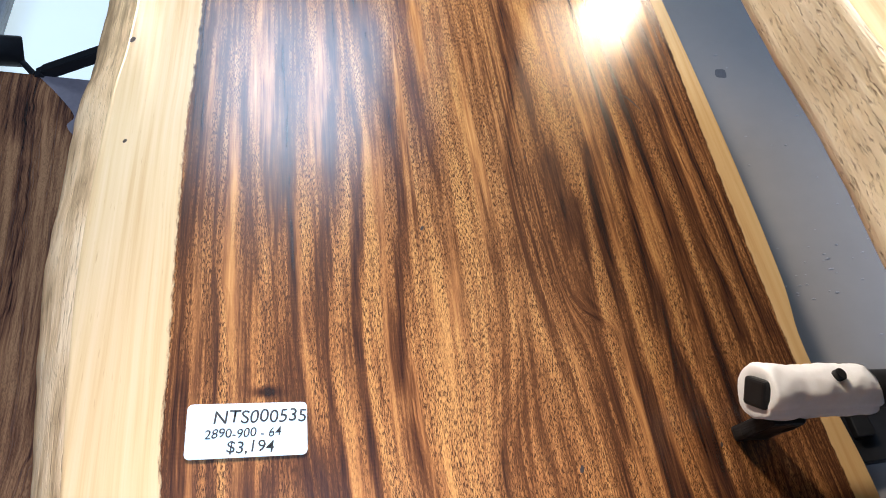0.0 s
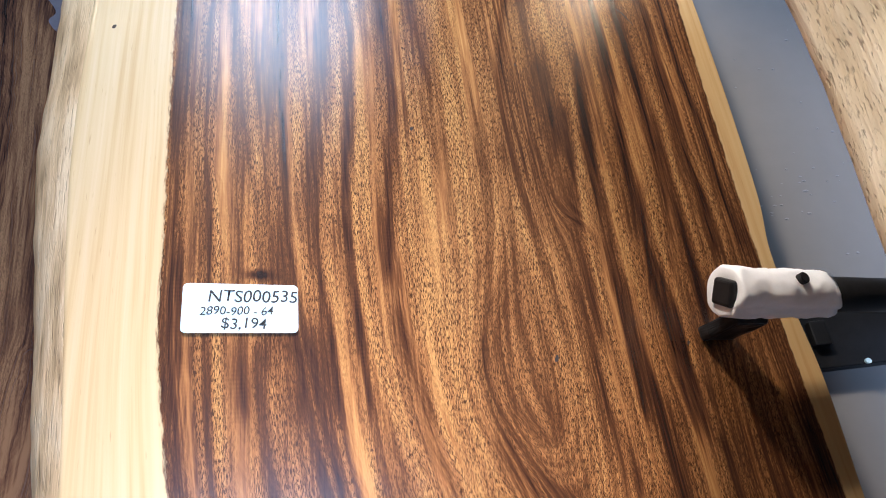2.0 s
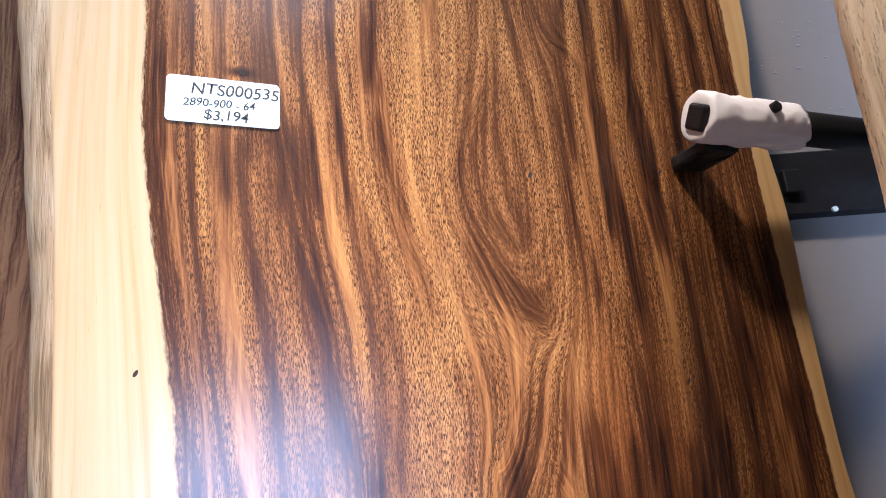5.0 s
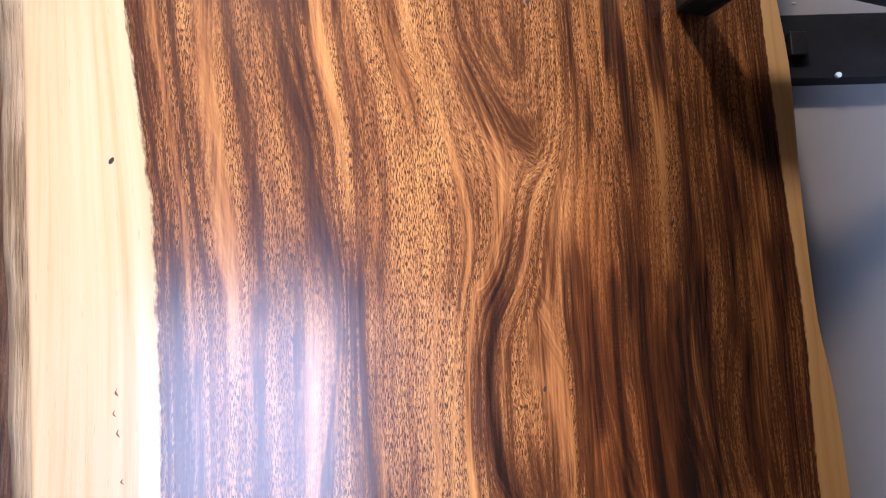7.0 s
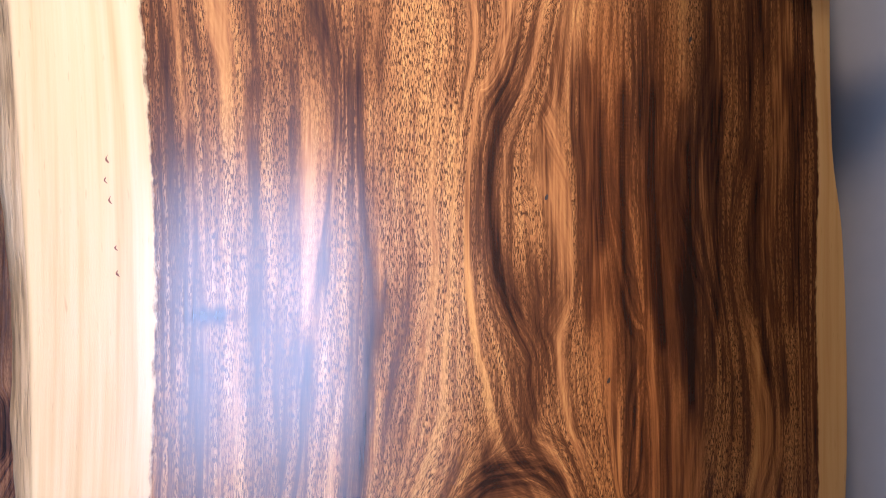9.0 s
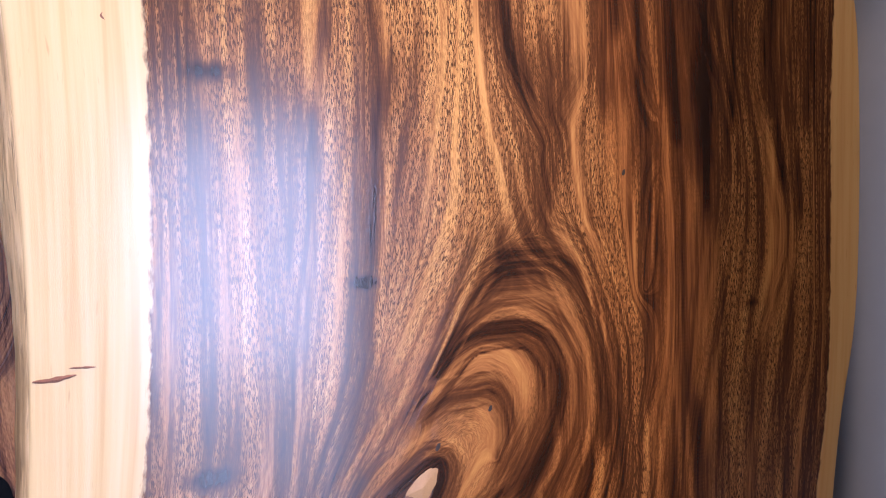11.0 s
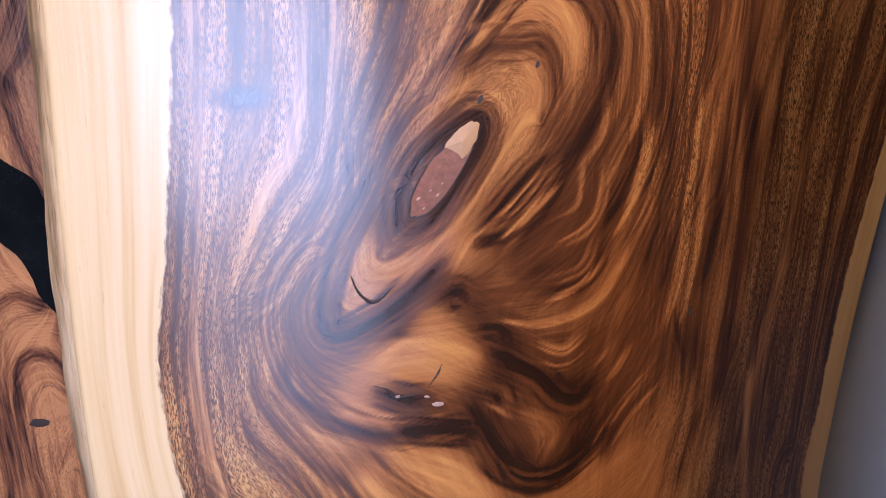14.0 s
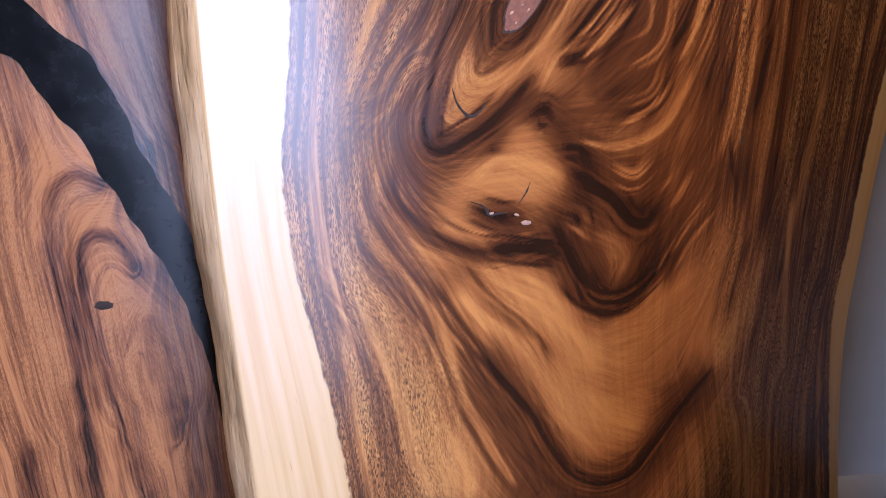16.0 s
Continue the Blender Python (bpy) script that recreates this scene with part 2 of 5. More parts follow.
CARD = plain("label_card", (0.58, 0.78, 0.86), 0.35, 0, 20.0, 0.03)
for dull in (BLACK, RUBBER, EPOXY):
    dull.node_tree.nodes["Principled BSDF"].inputs["Specular IOR Level"].default_value = 0.2
INK = plain("black_ink", (0.012, 0.014, 0.016), 0.5, 0, 60.0, 0.2)
CRACK = plain("dark_crack", (0.018, 0.010, 0.007), 0.7, 0, 200.0, 0.4)
INCLUSION = plain("bark_inclusion", (0.19, 0.075, 0.045), 0.7, 0, 160.0, 0.5, 0.002)
SAPPATCH = plain("pale_knot_wood", (0.36, 0.20, 0.085), 0.5, 0, 90.0, 0.15)
BARKFLECK = plain("pale_bark_fleck", (0.36, 0.22, 0.17), 0.6, 0, 300.0, 0.3)
CHIP = plain("bare_plaster", (0.07, 0.07, 0.075), 0.8, 0, 90.0, 0.3)
FLECK = plain("paint_fleck", (0.25, 0.24, 0.235), 0.6, 0, 90.0, 0.2)


# pale wall and ceiling tone; emission stands in for the light on it
PALE_GLOW, pale_glow_bsdf = material("pale_glowing_surface")
pale_glow_bsdf.inputs["Base Color"].default_value = (0.6, 0.68, 0.72, 1)
pale_glow_bsdf.inputs["Roughness"].default_value = 0.5
pale_glow_bsdf.inputs["Emission Color"].default_value = (0.74, 0.89, 1.0, 1)
pale_glow_bsdf.inputs["Emission Strength"].default_value = 0.72


# ---- mesh helpers ----
def part(name, bm, mat, parent=None, label="", smooth=False):
    me = bpy.data.meshes.new(name)
    bm.to_mesh(me)
    bm.free()
    me.materials.append(mat)
    if smooth:
        me.polygons.foreach_set("use_smooth", [True] * len(me.polygons))
    ob = new(name, me)
    if parent is not None:
        ob.parent = parent
    if label:
        ob["label"] = label
    return ob


def box(x0, x1, y0, y1, z0, z1, bevel=0.0, seg=2):
    bm = bmesh.new()
    bmesh.ops.create_cube(bm, size=1.0)
    for v in bm.verts:
        v.co = Vector((x0 + (v.co.x + 0.5) * (x1 - x0), y0 + (v.co.y + 0.5) * (y1 - y0), z0 + (v.co.z + 0.5) * (z1 - z0)))
    if bevel:
        bmesh.ops.bevel(bm, geom=bm.edges[:], offset=bevel, segments=seg, affect="EDGES", profile=0.5)
    return bm


def cylinder(r, depth, seg=32, bevel=0.0):
    """Along +x from 0 to depth."""
    bm = bmesh.new()
    bmesh.ops.create_cone(bm, cap_ends=True, segments=seg, radius1=r, radius2=r, depth=depth)
    if bevel:
        bmesh.ops.bevel(bm, geom=[e for e in bm.edges if len(e.link_faces) == 2 and any(len(f.verts) > 4 for f in e.link_faces)], offset=bevel, segments=2, affect="EDGES")
    bmesh.ops.transform(bm, matrix=pose(depth / 2, 0, 0, 0, 90, 0), verts=bm.verts)
    return bm


def thing(name, m, label, category, group=""):
    ob = new(name)
    ob.matrix_world = m
    return tagged(ob, label, category, group)


def smooth_curve(pts, n=12):
    """Catmull-Rom through the points."""
    p = [np.array(q, float) for q in pts]
    p = [2 * p[0] - p[1]] + p + [2 * p[-1] - p[-2]]
    out = []
    for i in range(1, len(p) - 2):
        a, b, c, d = p[i - 1:i + 3]
        for k in range(n):
            t = k / n
            out.append(0.5 * (2 * b + (c - a) * t + (2 * a - 5 * b + 4 * c - d) * t * t + (3 * b - a - 3 * c + d) * t ** 3))
    out.append(p[-2])
    return np.array(out)


def relax(value, fixed, rounds):
    for _ in range(rounds):
        q = np.pad(value, 1, mode="edge")
        avg = (q[:-2, 1:-1] + q[2:, 1:-1] + q[1:-1, :-2] + q[1:-1, 2:]) / 4
        value = np.where(fixed, value, avg)
    return value


def spread(lines, x0, x1, z0, z1, nx, nz, channel, edge_left, edge_right):
    """A smooth field over the slab that takes each grain line's value along it, solved from coarse to fine."""
    value = None
    for f in (16, 8, 4, 2, 1):
        w, h = nx // f, nz // f
        total, count = np.zeros((h, w)), np.zeros((h, w))
        for vals, pts in lines:
            if vals[channel] is None:
                continue
            ix = np.clip(((pts[:, 0] - x0) / (x1 - x0) * (w - 1)).round().astype(int), 0, w - 1)
            iz = ((pts[:, 1] - z0) / (z1 - z0) * (h - 1)).round().astype(int)
            ok = (iz >= 0) & (iz < h)
            v = np.broadcast_to(vals[channel], ok.shape)
            np.add.at(total, (iz[ok], ix[ok]), v[ok])
            np.add.at(count, (iz[ok], ix[ok]), 1)
        fixed = count > 0
        if value is None:
            value = np.tile(np.linspace(edge_left, edge_right, w), (h, 1))
        else:
            r = np.minimum(np.arange(h) * value.shape[0] // h, value.shape[0] - 1)
            c = np.minimum(np.arange(w) * value.shape[1] // w, value.shape[1] - 1)
            value = value[r][:, c]
        value = np.where(fixed, total / np.maximum(count, 1), value)
        fixed[:, 0] = fixed[:, -1] = True
        value[:, 0], value[:, -1] = edge_left, edge_right
        value = relax(value, fixed, 260 if f > 1 else 60)
    return relax(value, np.zeros_like(value, bool), 1)


def slab_mesh(name, xl, xr, z0, z1, nx, nz, thick, flare_l, flare_r, fields, sapw, mats, parent, flow, calm=lambda x, z: 0 * x):
    """A live-edged slab: front at y = 0, back at y = thick. xl, xr: its edges by height; fields(x, z): grain across and darkness; sapw(x, z): depth into the sapwood."""
    zs = np.linspace(z0, z1, nz)
    l, r = xl(zs), xr(zs)
    side = 7
    cols_x, cols_y = [], []
    wob = np.array([noise.noise((3.1, 0.0, z * 9.0)) for z in zs]) * 0.004 + np.array([noise.noise((8.7, 0.0, z * 40.0)) for z in zs]) * 0.0012
    fl = flare_l(zs)
    fr = flare_r(zs)
    for k in range(side):
        s = 1 - k / side
        cols_x.append(l - fl * np.sin(s * math.pi / 2) - 0.006 * math.sin(s * math.pi) + wob * math.sin(s * math.pi * 0.75))
        cols_y.append(np.full(nz, thick * s))
    for i in range(nx):
        cols_x.append(l + (r - l) * i / (nx - 1))
        cols_y.append(np.zeros(nz))
    for k in range(1, side + 1):
        s = k / side
        cols_x.append(r + fr * np.sin(s * math.pi / 2) + 0.004 * math.sin(s * math.pi) + wob * math.sin(s * math.pi * 0.75))
        cols_y.append(np.full(nz, thick * s))
    x, y = np.array(cols_x).T, np.array(cols_y).T
    # soft arris along both front edges
    y[:, side] += 0.0012
    y[:, side + nx - 1] += 0.0012
    w = x.shape[1]
    z = np.repeat(zs[:, None], w, 1)
    co = np.stack([x, y, z], -1).reshape(-1, 3)
    idx = np.arange(nz * w).reshape(nz, w)
    quads = np.stack([idx[:-1, :-1], idx[:-1, 1:], idx[1:, 1:], idx[1:, :-1]], -1)
    qs = quads.reshape(-1, 4)
    back = np.stack([idx[:-1, -1], idx[:-1, 0], idx[1:, 0], idx[1:, -1]], -1)
    faces = np.concatenate([qs, back])
    me = bpy.data.meshes.new(name)
    me.from_pydata(co.tolist(), [], faces.tolist() + [list(idx[0][::-1]), list(idx[-1])])
    matidx = np.zeros((nz - 1, w - 1), np.int32)
    matidx[:, :side] = 1
    matidx[:, side + nx - 1:] = 1
    allidx = np.concatenate([matidx.reshape(-1), np.ones(nz - 1, np.int32), [1, 1]]).astype(np.int32)
    for m in mats:
        me.materials.append(m)
    me.polygons.foreach_set("material_index", allidx)
    me.polygons.foreach_set("use_smooth", np.concatenate([np.ones(len(faces), bool), [False, False]]))
    phi, dark = fields(x, z)
    g = np.stack([phi, z + 0.0 * y, dark], -1).reshape(-1).astype(np.float32)
    me.attributes.new("grain", "FLOAT_VECTOR", "POINT").data.foreach_set("vector", g)
    me.attributes.new("sap", "FLOAT", "POINT").data.foreach_set("value", sapw(x, z).reshape(-1).astype(np.float32))
    fx, fz = flow(x, z)
    me.attributes.new("flow", "FLOAT_VECTOR", "POINT").data.foreach_set("vector", np.stack([fx, fz, calm(x, z)], -1).reshape(-1).astype(np.float32))
    me.update()
    ob = new(name, me)
    ob.parent = parent
    return ob


def flow_of(lines, x0, x1, z0, z1, nx, nz):
    """The grain's direction, as cosine and sine of twice its lean, spread from the grain lines."""
    made = []
    for vals, pts in lines:
        t = np.gradient(pts, axis=0)
        lean = 2 * np.arctan2(t[:, 0], t[:, 1])
        made.append(((np.cos(lean), np.sin(lean)), pts))
    a = sample(spread(made, x0, x1, z0, z1, nx, nz, 0, 1.0, 1.0), x0, x1, z0, z1)
    b = sample(spread(made, x0, x1, z0, z1, nx, nz, 1, 0.0, 0.0), x0, x1, z0, z1)
    return lambda x, z: (a(x, z), b(x, z))


def upright(x, z):
    return 1 + 0 * x, 0 * x


def sample(field, x0, x1, z0, z1):
    h, w = field.shape

    def at(x, z):
        u = np.clip((x - x0) / (x1 - x0) * (w - 1), 0, w - 1.001)
        v = np.clip((z - z0) / (z1 - z0) * (h - 1), 0, h - 1.001)
        i, j = u.astype(int), v.astype(int)
        a, b = u - i, v - j
        return (field[j, i] * (1 - a) + field[j, i + 1] * a) * (1 - b) + (field[j + 1, i] * (1 - a) + field[j + 1, i + 1] * a) * b
    return at


def along(*pairs):
    """A smooth line by height: pairs of (z, x)."""
    pts = smooth_curve([(z, x) for z, x in pairs])
    return lambda z: np.interp(z, pts[:, 0], pts[:, 1])


# ---- setting: oblique display wall, floor, ceiling, room ----
TURN_W = -20.0
WALL_M = pose(0.60, 0.10, 0, 0, 0, TURN_W)


def structure(name, bm, mat, label, m=None):
    ob = part(name, bm, mat)
    if m is not None:
        ob.matrix_world = m
    return tagged(ob, label, kind="structure")


structure("wall_display", box(-4.2, 3.2, 0, 0.15, 0, 2.42), WALL, "smooth grey painted wall with chips and flecks", WALL_M)
structure("wall_display_upper", box(-1.0, 3.2, 0, 0.15, 2.42, CEIL), WALL, "smooth grey painted upper wall", WALL_M)
# the pale area above the brown slab glows, though it is no lamp
structure("pale_upper_wall", box(-4.2, -1.0, 0.05, 0.06, 2.42, CEIL), PALE_GLOW, "pale blue upper wall and ceiling area with its brightness put in as glow", WALL_M)
structure("floor", box(-4.5, 4.5, DOOR_Y - 0.5, 2.0, -0.1, 0), FLOOR, "polished grey concrete floor")
structure("ceiling", box(-4.5, 4.5, DOOR_Y - 0.5, 2.0, CEIL, CEIL + 0.1), WHITE, "grey painted ceiling")
# added out of view so the bluish world light can't leak in
structure("wall_north", box(-4.35, 4.35, 1.85, 2.0, 0, CEIL), WHITE, "unseen grey back wall added to keep outside light out")
structure("wall_west", box(-4.5, -4.35, DOOR_Y, 2.0, 0, CEIL), WHITE, "grey painted side wall")
structure("wall_east", box(4.35, 4.5, DOOR_Y, 2.0, 0, CEIL), WHITE, "grey painted side wall")
# unseen walls that crop the daylight to the highlight mirrored in the slab
for n, x0, x1, za, zb in (("wall_door_left", -4.35, -0.45, 0, CEIL), ("wall_door_right", 0.65, 4.35, 0, CEIL), ("wall_door_top", -0.45, 0.65, 1.55, CEIL)):
    structure(n, box(x0, x1, DOOR_Y, DOOR_Y + 0.15, za, zb), WHITE, "unseen grey wall round the daylight opening mirrored in the slab")

# ---- the figured slab ----
GRAIN = []


def course(across, *pts):
    """A line of fibres. across: the place across the grain, or its values at the line's start and end."""
    curve = smooth_curve(pts, 60)
    if isinstance(across, tuple):
        across = np.linspace(*across, len(curve))
    GRAIN.append(((across, None), curve))


BANDS, RINGS = [], []
random.seed(11)


def figure(dark, *pts):
    """A growth band and its darkness, 0 for pale gold to 1 for near black."""
    curve = smooth_curve(pts, 60)
    GRAIN.append(((None, dark), curve))
    knotty = curve[:, 1].mean() < 0.97 and curve[:, 0].mean() < 0.25
    width = (0.0064 if dark > 0.5 else 0.0046) * (0.72 if knotty else 1.0)
    BANDS.append((dark, width, curve))
    if knotty and dark > 0.45 and len(curve) > 110:
        # finer growth rings run beside the bands of the knot
        t = np.gradient(curve, axis=0)
        t = t / (np.linalg.norm(t, axis=1)[:, None] + 1e-9)
        across_t = np.stack([-t[:, 1], t[:, 0]], -1)
        for i in range(8):
            off = random.choice((-1, 1)) * random.uniform(0.004, 0.016)
            a, b = random.randint(0, len(curve) // 3), random.randint(2 * len(curve) // 3, len(curve))
            RINGS.append((dark - random.uniform(0.0, 0.3) if i % 3 else dark - 0.36, 0.0017, (curve + off * across_t)[a:b]))


def draw_bands(field, x0, x1, z0, z1):
    """Lays each band over the ground tone, with one crisp flank and one that fades."""
    h, w = field.shape
    dx, dz = (x1 - x0) / (w - 1), (z1 - z0) / (h - 1)
    drawn, owner = np.zeros_like(field), np.full(field.shape, -1)
    for k, (dark, breadth, curve) in enumerate(BANDS + RINGS):
        step = np.concatenate([[0], np.cumsum(np.linalg.norm(np.diff(curve, axis=0), axis=1))])
        n = max(8, int(step[-1] / 0.004))
        s = np.linspace(0, step[-1], n)
        c = np.stack([np.interp(s, step, curve[:, 0]), np.interp(s, step, curve[:, 1])], -1)
        t = np.gradient(c, axis=0)
        t /= np.linalg.norm(t, axis=1)[:, None] + 1e-9
        for a in range(0, n, 40):
            m, u, sa = c[a:a + 41], t[a:a + 41], s[a:a + 41]
            i0, i1 = np.clip([int((m[:, 0].min() - 0.02 - x0) / dx), int((m[:, 0].max() + 0.02 - x0) / dx) + 1], 0, w)
            j0, j1 = np.clip([int((m[:, 1].min() - 0.01 - z0) / dz), int((m[:, 1].max() + 0.01 - z0) / dz) + 1], 0, h)
            if i1 <= i0 or j1 <= j0:
                continue
            gx, gz = np.meshgrid(x0 + dx * np.arange(i0, i1), z0 + dz * np.arange(j0, j1))
            ex, ez = gx[..., None] - m[:, 0], gz[..., None] - m[:, 1]
            near = (ex ** 2 + ez ** 2).argmin(-1)
            pick = near[..., None]
            ex, ez = np.take_along_axis(ex, pick, -1)[..., 0], np.take_along_axis(ez, pick, -1)[..., 0]
            along_t, side = ex * u[near, 0] + ez * u[near, 1], (ex * u[near, 1] - ez * u[near, 0]) * (1 if k % 2 else -1)
            width = breadth * (1 + 0.35 * np.sin(sa[near] * 31 + k))
            soft = np.where(side > 0, width * 0.55, width * 1.35)
            ends = np.clip(np.minimum(sa[near], step[-1] - sa[near]) / 0.02 + 0.15, 0, 1)
            wt = np.exp(-(side / soft) ** 2) * ends * np.exp(-(np.abs(along_t) / 0.004) ** 2)
            part_f = field[j0:j1, i0:i1]
            # neighbouring stretches overlap by one point, so the stronger of both stays
            done = drawn[j0:j1, i0:i1]
            more = np.where(owner[j0:j1, i0:i1] == k, np.clip((wt - done) / (1 - np.minimum(done, 0.999)), 0, 1), wt)
            field[j0:j1, i0:i1] = part_f + (dark - part_f) * more
            drawn[j0:j1, i0:i1] = np.where(owner[j0:j1, i0:i1] == k, np.maximum(done, wt), wt)
            owner[j0:j1, i0:i1] = k
    return field


# the run of the fibres
course(-0.13, (-0.159, 1.969), (-0.144, 1.750), (-0.120, 1.580), (-0.091, 1.462), (-0.087, 1.427), (-0.070, 1.330), (-0.072, 1.253), (-0.100, 1.086), (-0.101, 1.036), (-0.105, 1.006), (-0.115, 0.943), (-0.126, 0.808), (-0.163, 0.748), (-0.191, 0.699))
course(-0.17, (-0.207, 1.825), (-0.200, 1.777), (-0.188, 1.514), (-0.165, 1.360), (-0.156, 1.292), (-0.153, 1.055), (-0.161, 0.871), (-0.184, 0.779))
course(-0.155, (-0.189, 1.966), (-0.176, 1.798), (-0.160, 1.514), (-0.141, 1.385), (-0.136, 1.228), (-0.139, 0.995), (-0.139, 0.868), (-0.152, 0.794))
course(-0.06, (-0.080, 2.206), (-0.071, 1.978), (-0.077, 1.789), (-0.066, 1.583), (-0.050, 1.457), (-0.048, 1.316), (-0.047, 1.232), (-0.042, 1.162), (-0.046, 1.078), (-0.047, 1.046), (-0.050, 0.991), (-0.066, 0.903), (-0.100, 0.817), (-0.103, 0.765), (-0.127, 0.723))
course(-0.085, (-0.110, 1.974), (-0.104, 1.786), (-0.094, 1.582), (-0.071, 1.457), (-0.060, 1.34), (-0.060, 1.231), (-0.061, 1.093), (-0.071, 1.035), (-0.083, 0.923), (-0.115, 0.789))
course(-0.02, (-0.009, 2.221), (-0.022, 1.982), (-0.033, 1.764), (-0.024, 1.634), (-0.010, 1.565), (0.008, 1.506), (0.027, 1.394), (0.009, 1.242), (0.012, 1.162), (-0.018, 1.043), (-0.026, 0.990), (-0.057, 0.879))
course(0.02, (0.005, 1.985), (0.004, 1.830), (0.008, 1.696), (0.001, 1.650), (0.020, 1.547), (0.057, 1.396), (0.043, 1.284), (0.027, 1.088), (0.023, 1.034), (-0.018, 0.944), (-0.048, 0.873))
course(0.07, (0.080, 2.6), (0.084, 2.25), (0.085, 2.02), (0.085, 1.85), (0.068, 1.72), (0.050, 1.634), (0.057, 1.578), (0.080, 1.530), (0.106, 1.478), (0.132, 1.455), (0.148, 1.501), (0.154, 1.564), (0.153, 1.649), (0.140, 1.760), (0.128, 1.86), (0.126, 2.02), (0.126, 2.25), (0.128, 2.6))
course(0.09, (0.104, 2.6), (0.105, 2.05), (0.106, 1.85), (0.090, 1.70), (0.085, 1.62), (0.107, 1.55))
course(0.085, (0.095, 1.328), (0.076, 1.291), (0.069, 1.246), (0.070, 1.186), (0.084, 1.131), (0.107, 1.084))
course(0.11, (0.110, 1.299), (0.104, 1.247), (0.113, 1.217), (0.113, 1.176), (0.121, 1.145))
course(0.12, (0.124, 1.310), (0.142, 1.259), (0.148, 1.207), (0.151, 1.150), (0.136, 1.103))
course(0.15, (0.145, 2.2), (0.145, 1.98), (0.155, 1.82), (0.170, 1.70), (0.180, 1.60), (0.180, 1.47), (0.168, 1.40), (0.172, 1.335), (0.170, 1.2), (0.165, 1.08), (0.17, 1.02))
course(0.19, (0.166, 2.209), (0.159, 1.973), (0.168, 1.820), (0.210, 1.778), (0.209, 1.711), (0.214, 1.523), (0.219, 1.453), (0.223, 1.347), (0.220, 1.242), (0.227, 1.206), (0.234, 1.049), (0.235, 0.898), (0.205, 0.80))
course(0.205, (0.228, 1.961), (0.231, 1.736), (0.230, 1.705), (0.226, 1.669), (0.212, 1.453), (0.198, 1.318), (0.197, 1.241), (0.227, 1.132), (0.236, 1.084), (0.215, 0.95))
course(0.25, (0.266, 1.919), (0.259, 1.672), (0.259, 1.555), (0.256, 1.319), (0.250, 1.187), (0.261, 1.019), (0.261, 0.951), (0.253, 0.753), (0.230, 0.713), (0.220, 0.574), (0.221, 0.535), (0.182, 0.378))
course(0.28, (0.304, 2.014), (0.305, 1.839), (0.264, 1.671), (0.282, 1.555), (0.284, 1.452), (0.277, 1.319), (0.274, 1.244), (0.321, 1.059), (0.266, 0.794), (0.268, 0.681), (0.257, 0.516))
course(0.32, (0.370, 2.021), (0.349, 1.655), (0.337, 1.517), (0.339, 1.350), (0.324, 1.217), (0.345, 1.031), (0.323, 0.831), (0.314, 0.730), (0.304, 0.586), (0.284, 0.512), (0.271, 0.309))
course(0.345, (0.410, 2.077), (0.404, 1.793), (0.363, 1.558), (0.368, 1.320), (0.347, 1.188), (0.393, 1.002), (0.359, 0.870), (0.341, 0.673), (0.318, 0.520), (0.345, 0.329))
course(0.39, (0.409, 2.024), (0.410, 1.734), (0.422, 1.490), (0.425, 1.321), (0.425, 1.188), (0.432, 0.910), (0.401, 0.779), (0.392, 0.572), (0.394, 0.435))
course((0.03, 0.10), (-0.040, 0.839), (0.006, 0.919), (0.038, 0.971), (0.070, 0.984), (0.112, 0.972), (0.144, 0.942), (0.166, 0.893), (0.174, 0.834), (0.162, 0.781), (0.134, 0.733), (0.099, 0.685), (0.065, 0.653))
course(0.05, (-0.009, 0.878), (0.027, 0.931), (0.064, 0.953), (0.103, 0.945), (0.139, 0.901), (0.145, 0.837), (0.121, 0.782), (0.090, 0.716), (0.047, 0.689))
course(0.07, (-0.032, 0.843), (-0.004, 0.887), (0.027, 0.917), (0.059, 0.927), (0.095, 0.921), (0.115, 0.894), (0.112, 0.842), (0.080, 0.790), (0.080, 0.785), (0.029, 0.750), (-0.011, 0.720))
course(0.085, (-0.020, 0.851), (0.011, 0.899), (0.048, 0.915), (0.081, 0.897), (0.083, 0.851), (0.058, 0.814), (0.009, 0.757))
course(0.10, (-0.010, 0.859), (0.019, 0.882), (0.048, 0.891), (0.066, 0.864), (0.058, 0.814), (0.042, 0.824), (0.003, 0.766))
course(0.115, (0.017, 0.837), (0.023, 0.811), (-0.006, 0.762), (-0.041, 0.719), (-0.074, 0.699), (-0.097, 0.706), (-0.091, 0.742), (-0.058, 0.788), (-0.021, 0.821), (0.017, 0.837))
course(0.14, (0.004, 0.823), (0.005, 0.805), (-0.014, 0.772), (-0.035, 0.746), (-0.057, 0.737), (-0.064, 0.749), (-0.054, 0.777), (-0.028, 0.806), (0.004, 0.823))
course(0.07, (-0.040, 0.769), (-0.072, 0.772), (-0.105, 0.730), (-0.133, 0.692), (-0.137, 0.669), (-0.122, 0.652), (-0.090, 0.652), (-0.051, 0.671), (-0.011, 0.701), (0.029, 0.731))
course((-0.145, -0.10), (-0.147, 0.496), (-0.104, 0.426), (-0.055, 0.333), (-0.013, 0.268))
course((-0.155, -0.14), (-0.170, 0.554), (-0.147, 0.501), (-0.116, 0.417), (-0.088, 0.309))
course((-0.165, -0.155), (-0.203, 0.633), (-0.195, 0.564), (-0.168, 0.511), (-0.150, 0.450), (-0.131, 0.344))
